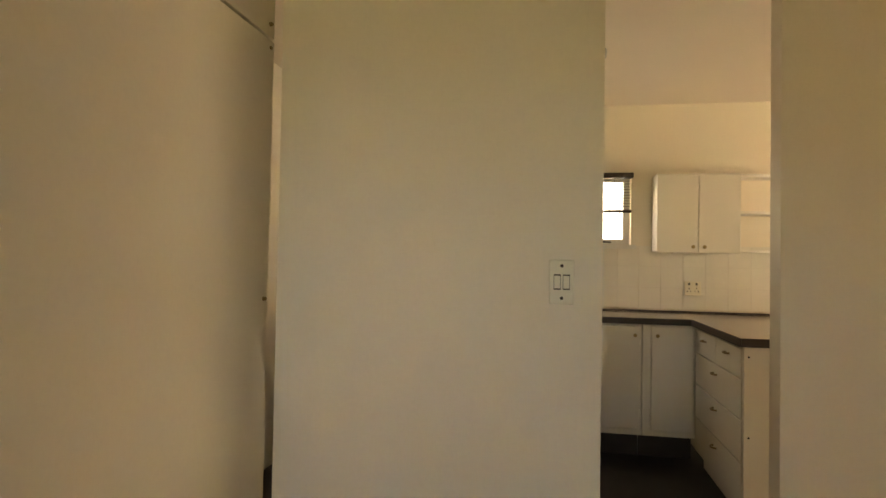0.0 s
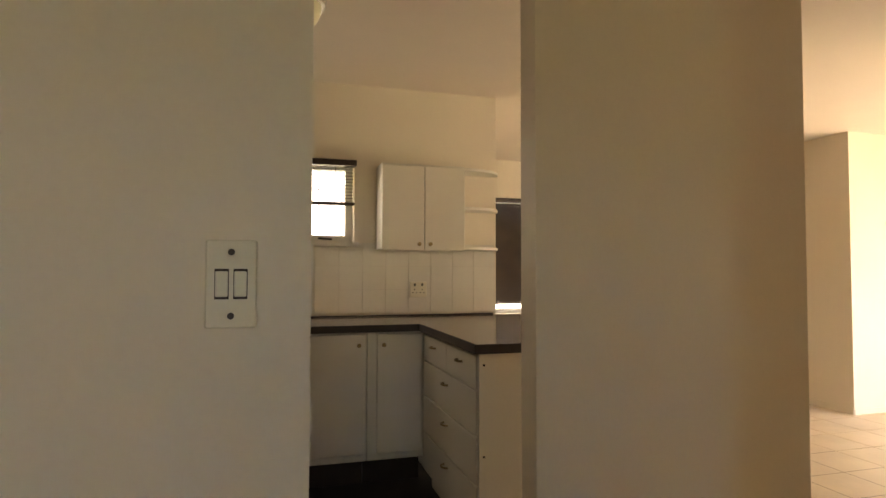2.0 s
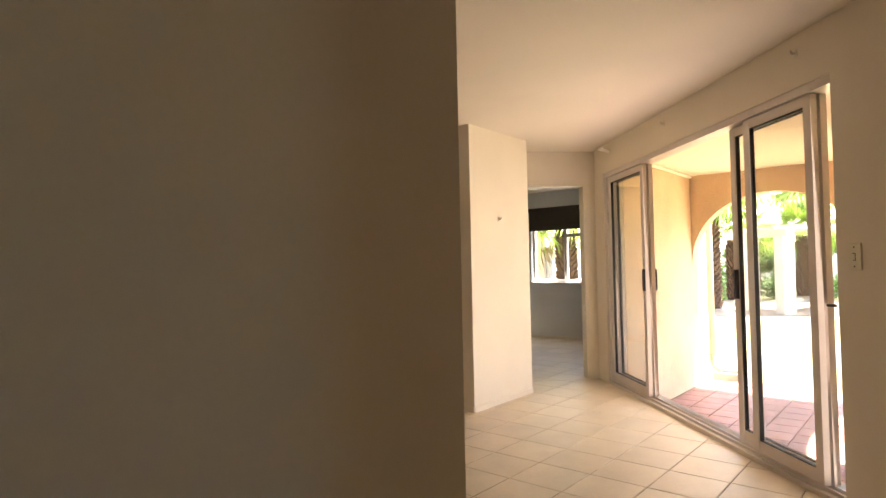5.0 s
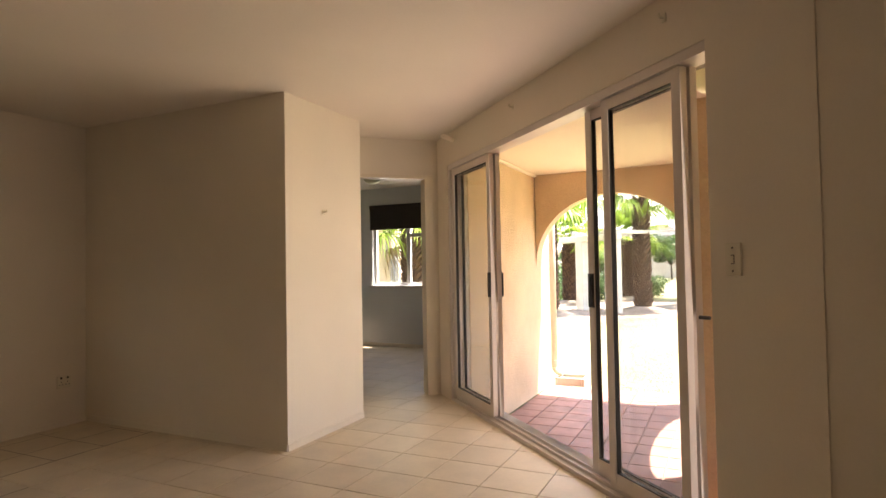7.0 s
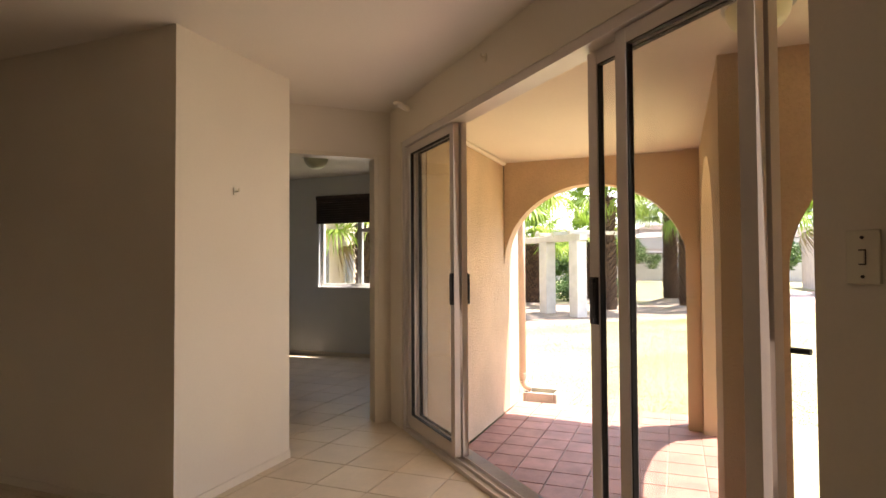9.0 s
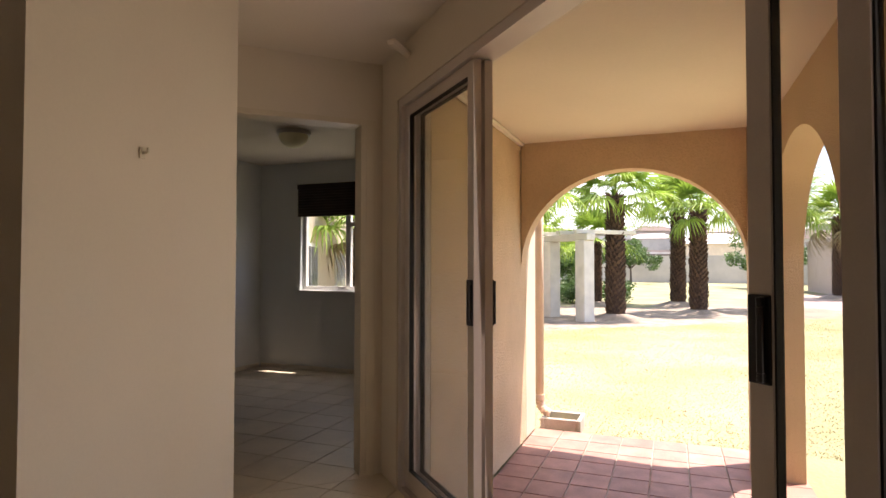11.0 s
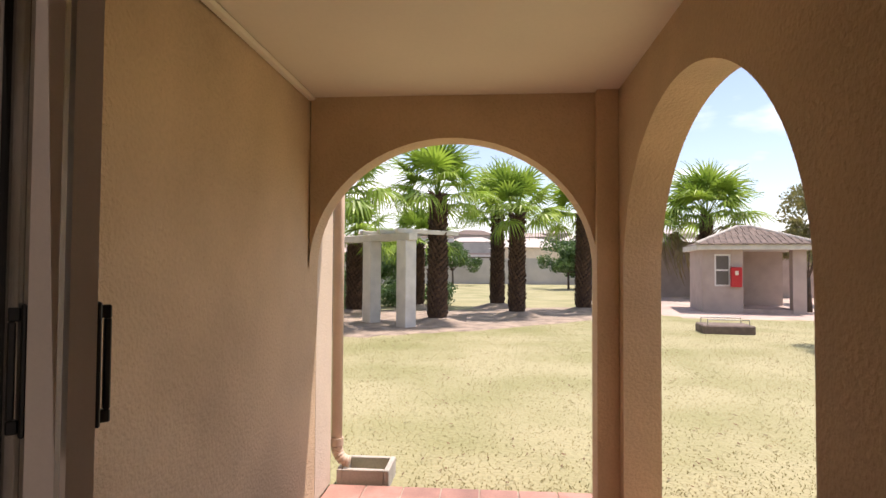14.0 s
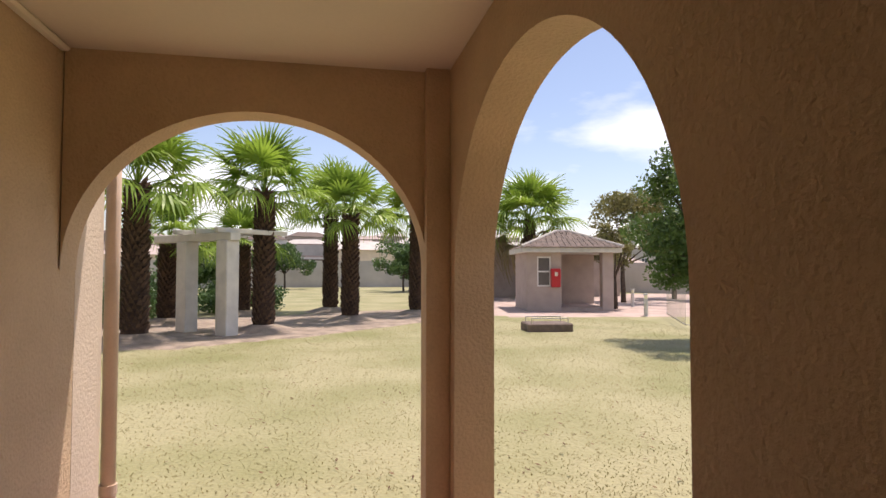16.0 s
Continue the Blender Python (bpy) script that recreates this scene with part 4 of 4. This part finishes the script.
# grass box with low rail, bollards, fence
bx = thing("valve_box", "low concrete valve box with a bent metal rail on the lawn", "valve box", pose(20.5, -3.28, GROUND_Z, 0, 0, -96))
part("kerb", boxes((-0.62, 0.62, 0, 0.9, -0.02, 0.22)), ROOF, bx, "", 0.03)
for yy in (0.1, 0.8):
    bm = bmesh.new()
    for a, b in (((-0.5, yy, 0.22), (-0.5, yy, 0.36)), ((-0.5, yy, 0.36), (0.5, yy, 0.36)), ((0.5, yy, 0.36), (0.5, yy, 0.22))):
        cyl_into(bm, a, b, 0.015, None, 8)
    part("rail", bm, STEEL, bx, "thin grey metal rail")
for x, y in ((24.9, -8.66), (29.8, -10.9)):
    bo = thing("bollard_light", "white cylindrical garden bollard light", "bollard", pose(x, y, GROUND_Z), "garden bollards")
    bm = bmesh.new()
    cyl_into(bm, (0, 0, 0), (0, 0, 0.62), 0.075, None, 18)
    part("post", bm, WHITEPOST, bo)
    bm = bmesh.new()
    cyl_into(bm, (0, 0, 0.62), (0, 0, 0.76), 0.062, None, 18)
    part("lens", bm, DOME, bo)
    bm = bmesh.new()
    cyl_into(bm, (0, 0, 0.76), (0, 0, 0.82), 0.085, 0.07, 18)
    part("cap", bm, WHITEPOST, bo)


def fence(p0, p1, label, h=1.25, gap=0.26):
    m, ln = wall_m(p0, p1)
    f = thing("pool_fence", label, "fence", Matrix.Translation((0, 0, GROUND_Z)) @ m, "pool fence panels")
    for z in (0.12, h):
        bm = bmesh.new()
        cyl_into(bm, (0, 0, z), (ln, 0, z), 0.014, None, 8)
        part("rail", bm, STEEL, f)
    n = int(ln / gap)
    bm = bmesh.new()
    cyl_into(bm, (0, 0, 0.05), (0, 0, h + 0.02), 0.006, None, 6)
    me = finish(bm, "bar", STEEL)
    for i in range(n + 1):
        o = new("bar", me)
        o.parent = f
        o.matrix_local = Matrix.Translation((i * gap, 0, 0))


fence((20.6, -7.36), (25.0, -9.53), "thin grey metal pool fence on the lawn edge")
fence((20.6, -7.36), (17.6, -10.6), "thin grey metal pool fence on the lawn edge")


# ---- leafy trees and shrubs ----
def leaf_cloud(clumps, leaf, per, seed):
    """Many small leaves, set in loose clumps."""
    rng = np.random.default_rng(seed)
    verts, faces = [], []
    for cx, cy, cz, rx, ry, rz in clumps:
        for _ in range(per):
            d = rng.normal(size=3)
            d /= np.linalg.norm(d) + 1e-9
            r = rng.uniform(0.45, 1.08)
            p = np.array((cx + d[0] * rx * r, cy + d[1] * ry * r, cz + d[2] * rz * r))
            a, b = rng.normal(size=3), rng.normal(size=3)
            a /= np.linalg.norm(a)
            b -= a * (a @ b)
            b /= np.linalg.norm(b) + 1e-9
            s = leaf * rng.uniform(0.6, 1.3)
            k = len(verts)
            verts += [tuple(p - a * s), tuple(p + b * s * 0.5), tuple(p + a * s), tuple(p - b * s * 0.5)]
            faces.append((k, k + 1, k + 2, k + 3))
    me = bpy.data.meshes.new("crown")
    me.from_pydata(verts, [], faces)
    return me


def tree(x, y, h, spread, seed, material, label, leaf=0.09, per=330, low=0.45, clumps_n=26):
    rng = random.Random(seed)
    tr = thing("tree", label, "tree", pose(x, y, GROUND_Z))
    bm = bmesh.new()
    cyl_into(bm, (0, 0, -0.1), (0.05, 0.03, h * 0.4), 0.13 * h / 5, 0.09 * h / 5, 12)
    clumps = []
    for i in range(clumps_n):
        a, f = rng.uniform(0, 2 * math.pi), rng.uniform(low, 1.0)
        rr = spread * math.sqrt(rng.random()) * (1.05 - 0.75 * abs(f - 0.62) * 1.6)
        c = Vector((rr * math.cos(a), rr * math.sin(a), h * f))
        s = spread * rng.uniform(0.20, 0.36)
        clumps.append((*c, s, s, s * 0.75))
        if i % 2 == 0:
            cyl_into(bm, (0.05, 0.03, h * 0.36), c, 0.05 * h / 5, 0.012, 7)
    part("trunk", bm, TRUNK, tr, "", 0, True)
    me = leaf_cloud(clumps, leaf, per, seed)
    me.materials.append(material)
    o = new("crown", me)
    o.parent = tr
    return tr


tree(17.2, -6.1, 4.4, 1.9, 31, LEAF, "dense dark green tree at the lawn edge", 0.055, 800, 0.34, 36)
tree(33.0, -12.2, 5.2, 2.6, 32, LEAF_OLIVE, "olive green tree behind the pump house", 0.10, 330)
tree(36.0, -17.0, 5.8, 3.0, 33, LEAF, "dark green tree behind the pump house", 0.11, 330)
tree(28.5, -9.4, 3.6, 0.9, 34, LEAF_OLIVE, "slender tree with bare trunk behind the pump house", 0.08, 150, 0.6, 12)
tree(50.0, -3.2, 3.4, 2.8, 35, SHRUB, "rounded bright green tree by the boundary wall", 0.11, 380, 0.4, 26)
tree(57.0, 6.0, 3.6, 2.6, 36, SHRUB, "rounded green tree by the boundary wall", 0.12, 300, 0.4, 22)
tree(32.0, 8.0, 3.2, 1.4, 37, SHRUB, "young bright green tree behind the pergola", 0.10, 260, 0.4, 16)


def shrub(x, y, w, h, seed, label="clipped green garden shrub"):
    rng = random.Random(seed)
    s = thing("shrub", label, "shrub", pose(x, y, GROUND_Z), "garden shrubs")
    clumps = [(rng.uniform(-w, w), rng.uniform(-w, w) * 0.6, h * rng.uniform(0.25, 0.8), w * 0.42, w * 0.42, h * 0.34) for _ in range(12)]
    me = leaf_cloud(clumps, 0.07, 220, seed)
    me.materials.append(SHRUB)
    o = new("leaves", me)
    o.parent = s


for i, (x, y, w, h) in enumerate(((27.5, 8.2, 1.3, 1.0), (29.5, 6.8, 1.3, 0.9), (31.0, 5.2, 1.2, 0.9), (30.0, 9.4, 1.5, 1.5), (26.0, 9.8, 1.3, 1.5), (33.5, 7.2, 1.2, 1.1), (23.5, 9.4, 1.1, 1.0))):
    shrub(x, y, w, h, 60 + i)


# ---- houses ----
def house(x, y, rz, w, d, h, material, label, floors=1, wins=4, roof_rise=1.2, roof_mat=ROOF, z=GROUND_Z):
    ho = thing("house", label, "house", pose(x, y, z, 0, 0, rz), "neighbouring houses")
    part("wall", boxes((-w / 2, w / 2, -d / 2, d / 2, -0.3, h)), material, ho)
    bm = bmesh.new()
    if roof_rise:
        a = [bm.verts.new(v) for v in ((-w / 2 - 0.4, -d / 2 - 0.4, h), (w / 2 + 0.4, -d / 2 - 0.4, h), (w / 2 + 0.4, d / 2 + 0.4, h), (-w / 2 - 0.4, d / 2 + 0.4, h))]
        b = [bm.verts.new((-w / 4, 0, h + roof_rise)), bm.verts.new((w / 4, 0, h + roof_rise))]
        for f in ((a[0], a[1], b[1], b[0]), (a[1], a[2], b[1]), (a[2], a[3], b[0], b[1]), (a[3], a[0], b[0]), (a[3], a[2], a[1], a[0])):
            bm.faces.new(f)
    else:
        box_into(bm, -w / 2 - 0.1, w / 2 + 0.1, -d / 2 - 0.1, d / 2 + 0.1, h, h + 0.25)
    part("roof", bm, roof_mat, ho)
    for s in range(floors):
        for i in range(wins):
            cx = -w / 2 + w * (i + 0.5) / wins
            zz = 0.9 + s * (h / floors)
            wn_ = part("window", boxes((cx - 0.6, cx + 0.6, -d / 2 - 0.04, -d / 2 - 0.003, zz, zz + 1.2)), WFRAME, ho)
            part("pane", boxes((cx - 0.53, cx - 0.03, -d / 2 - 0.05, -d / 2 - 0.042, zz + 0.07, zz + 1.13), (cx + 0.03, cx + 0.53, -d / 2 - 0.05, -d / 2 - 0.042, zz + 0.07, zz + 1.13)), DARKPANE, wn_)
    return ho


DARKPANE = mat("far_window_pane", (0.10, 0.11, 0.12), 0.15, 0.1, 2, 40, 0.0)
WHITEWALL = mat("white_house_plaster", (0.72, 0.69, 0.63), 0.9, 0.06, 0.5, 20, 0.2)
house(43.5, -10.5, 90, 10, 8, 2.9, HUT, "long pale pink flat-roofed clubhouse behind the lawn", 1, 2, 0.0, HUT)
house(16.5, 14.2, 20, 12, 7, 5.4, STUCCO_OUT, "two-storey cream apartment block beyond the bedroom window", 2, 4, 1.4)
house(-2.0, 12.0, 0, 16, 6, 6.0, WHITEWALL, "two-storey white apartment block behind the kitchen", 2, 6, 1.4)

rng_h = random.Random(8)
for i in range(46):
    row = i % 4
    dist = 105 + row * 42 + rng_h.uniform(-10, 10)
    ang = radians(-26 + 52 * (i // 4) / 11.0 + rng_h.uniform(-1.6, 1.6))
    zz = GROUND_Z + (-1.0, 2.0, 5.5, 9.5)[row] + rng_h.uniform(-0.4, 0.8)
    house(dist * math.cos(ang), dist * math.sin(ang), -90 + math.degrees(ang) + rng_h.uniform(-25, 25), rng_h.uniform(9, 15), 8, rng_h.uniform(3.0, 5.5),
          rng_h.choice((WHITEWALL, STUCCO_OUT, HUT, WALLGREY)), "pale suburban house on the far hillside", 1, 3, rng_h.choice((0.0, 1.6, 1.9)), rng_h.choice((ROOF, WALLGREY, HUT)), zz)
HILL = mat("far_hillside", (0.16, 0.15, 0.085), 0.95, 0.25, 0.05, 0.6, 0.0)
bm = bmesh.new()
bmesh.ops.create_grid(bm, x_segments=60, y_segments=60, size=1)
for v in bm.verts:
    dx = (v.co.x + 1) * 0.5
    v.co.x, v.co.y = 78 + dx * 260, v.co.y * 260
    v.co.z = GROUND_Z - 2.2 + dx * 16 + noise.noise(Vector((v.co.x * 0.02, v.co.y * 0.02, 0))) * 1.6 - abs(v.co.y) * 0.004
structure("hillside", bm, HILL, "distant hillside of houses and scrub", "hill")
rng_t = random.Random(9)
far_clumps = []
for i in range(260):
    dist, ang = rng_t.uniform(84, 250), radians(rng_t.uniform(-30, 30))
    s = rng_t.uniform(1.2, 2.6)
    far_clumps.append((dist * math.cos(ang), dist * math.sin(ang), GROUND_Z - 2.2 + (dist * math.cos(ang) - 78) / 260 * 16 + s * 0.6, s, s, s * 0.8))
me = leaf_cloud(far_clumps, 0.42, 60, 77)
me.materials.append(LEAF)
tagged(new("far_trees", me), "scattered green trees among the far houses", "trees", kind="stuff")

# dry grass tufts on the lawn
rng_g = np.random.default_rng(5)
verts, faces = [], []
for _ in range(60000):
    u = rng_g.random()
    x, y = 9.6 + u ** 1.5 * 15, rng_g.uniform(-7.5, 7.0)
    if (x < 9.9 and y > 3.4):
        continue
    a, hgt = rng_g.uniform(0, 6.28), rng_g.uniform(0.008, 0.022)
    w = 0.006
    dx, dy = math.cos(a) * w, math.sin(a) * w
    lx, ly = rng_g.uniform(-0.02, 0.02, 2)
    k = len(verts)
    verts += [(x - dx, y - dy, GROUND_Z - 0.002), (x + dx, y + dy, GROUND_Z - 0.002), (x + lx, y + ly, GROUND_Z + hgt)]
    faces.append((k, k + 1, k + 2))
me = bpy.data.meshes.new("grass_blades")
me.from_pydata(verts, [], faces)
me.materials.append(BLADE)
tagged(new("grass_blades", me), "short dry grass blades on the lawn", "grass", kind="stuff")

# fallen brown leaves on the lawn
LITTER = mat("dead_leaf", (0.20, 0.12, 0.06), 0.9, 0.2, 8, 90, 0.1, 0.001)
verts, faces = [], []
for _ in range(1500):
    x, y = 9.7 + rng_g.random() ** 1.3 * 13, rng_g.uniform(-6.5, 6.0)
    a, s = rng_g.uniform(0, 6.28), rng_g.uniform(0.012, 0.035)
    c, d = math.cos(a) * s, math.sin(a) * s
    z = GROUND_Z + 0.014
    k = len(verts)
    verts += [(x - c, y - d, z), (x + d * 0.4, y - c * 0.4, z + 0.008), (x + c, y + d, z + 0.012), (x - d * 0.4, y + c * 0.4, z + 0.003)]
    faces.append((k, k + 1, k + 2, k + 3))
me = bpy.data.meshes.new("leaf_litter")
me.from_pydata(verts, [], faces)
me.materials.append(LITTER)
tagged(new("leaf_litter", me), "scattered dead brown leaves on the lawn", "leaf litter", kind="stuff")


# ---- tiles ----
def clip(poly, n, d):
    """Keeps the side where n.p <= d."""
    out = []
    for i, p in enumerate(poly):
        q = poly[(i + 1) % len(poly)]
        a, b = n[0] * p[0] + n[1] * p[1] - d, n[0] * q[0] + n[1] * q[1] - d
        if a <= 0:
            out.append(p)
        if a * b < 0:
            f = a / (a - b)
            out.append((p[0] + (q[0] - p[0]) * f, p[1] + (q[1] - p[1]) * f))
    return out


def tile_mesh(name, poly, z0, z1, material, inset=0.004):
    bm = bmesh.new()
    cx, cy = sum(p[0] for p in poly) / len(poly), sum(p[1] for p in poly) / len(poly)
    lo = [bm.verts.new((x, y, z0)) for x, y in poly]
    mid = [bm.verts.new((x, y, z1 - 0.002)) for x, y in poly]
    hi = [bm.verts.new((x + (cx - x) * 0.018, y + (cy - y) * 0.018, z1)) for x, y in poly]
    bm.faces.new(hi)
    for a, b in ((lo, mid), (mid, hi)):
        for i in range(len(poly)):
            j = (i + 1) % len(poly)
            bm.faces.new((a[i], a[j], b[j], b[i]))
    return finish(bm, name, material)


def lay(parent, name, material, pitch, joint, origin, x_range, y_range, z0, z1, planes, skip=lambda x, y: False, near=lambda x, y: True):
    h = (pitch - joint) / 2
    whole = tile_mesh(name, [(-h, -h), (h, -h), (h, h), (-h, h)], z0, z1, material)
    rest, count = [], 0
    i0, i1 = [math.floor((v - origin[0]) / pitch) for v in x_range]
    j0, j1 = [math.floor((v - origin[1]) / pitch) for v in y_range]
    for i in range(i0, i1 + 1):
        for j in range(j0, j1 + 1):
            cx, cy = origin[0] + (i + 0.5) * pitch, origin[1] + (j + 0.5) * pitch
            if skip(cx, cy):
                continue
            poly = [(cx - h, cy - h), (cx + h, cy - h), (cx + h, cy + h), (cx - h, cy + h)]
            cut = poly
            for n, d in planes:
                cut = clip(cut, n, d) if len(cut) > 2 else []
            if len(cut) < 3:
                continue
            if near(cx, cy) and count < 300:
                count += 1
                o = new(name, whole if cut == poly else tile_mesh(name, [(x - cx, y - cy) for x, y in cut], z0, z1, material))
                o.parent = parent
                o.location = (cx, cy, 0)
            else:
                rest.append(cut)
    if rest:
        verts, faces = [], []
        for cut in rest:
            k, m = len(verts), len(cut)
            verts += [(x, y, z1) for x, y in cut]
            faces.append(tuple(range(k, k + m)))
        me = bpy.data.meshes.new(name + "s_rest")
        me.from_pydata(verts, [], faces)
        me.materials.append(material)
        o = new(name + "s_rest", me)
        o.parent = parent
        o["kind"] = "stuff"


lay(FLOOR, "floor_tile", TILE, 0.333, 0.005, (5.07, 3.41), (-1.3, 9.3), (-2.3, 7.2), -0.004, 0.003,
    [((R2, -R2), 1.745), ((R2, R2), 10.94 * R2)],
    skip=lambda x, y: (x < 1.3 and 2.2 < y < 4.5) or (x > 1.6 and y < 1.3) or (x < 1.5 and y > 4.4),
    near=lambda x, y: x > 3.6 and y > 1.6 and y < 5.6)
lay(FLOOR, "bedroom_tile", TILE, 0.333, 0.005, (5.07, 3.41), (5.6, 9.37), (4.1, 7.26), -0.004, 0.003,
    [((-R2, -R2), -10.945 * R2), ((1, 0), 9.37), ((0, -1), -4.13)])
lay(FLOOR, "living_tile", TILE, 0.333, 0.005, (5.07, 3.41), (3.6, 4.85), (5.9, 6.6), -0.004, 0.003, [((-R2, -R2), -10.945 * R2)])
lay(VFLOOR, "veranda_tile", TERRA, 0.28, 0.012, (9.5, 3.97), (4.2, 9.49), (-1.7, 3.96), OUT_Z - 0.012, OUT_Z,
    [((-R2, R2), -1.96), ((1, 0), 9.5), ((0, 1), 3.965)],
    skip=lambda x, y: x > 6.15 and y < 1.62, near=lambda x, y: y > 1.4)

# splashback tiles on the kitchen wall
SPLASH = structure("splashback", boxes((-0.25, 1.56, 4.412, 4.419, 0.93, 1.33)), WGROUT, "white wall tiles above the worktop", "splashback")
hm = boxes((-0.0735, 0.0735, -0.004, 0.0, -0.0735, 0.0735))
WT_MESH = finish(hm, "wall_tile", WTILE)
for i in range(12):
    for j in range(3):
        z = 1.005 + 0.15 * j
        if z > 1.33:
            continue
        o = new("wall_tile", WT_MESH)
        o.parent = SPLASH
        o.location = (-0.17 + 0.15 * i, 4.412, z)
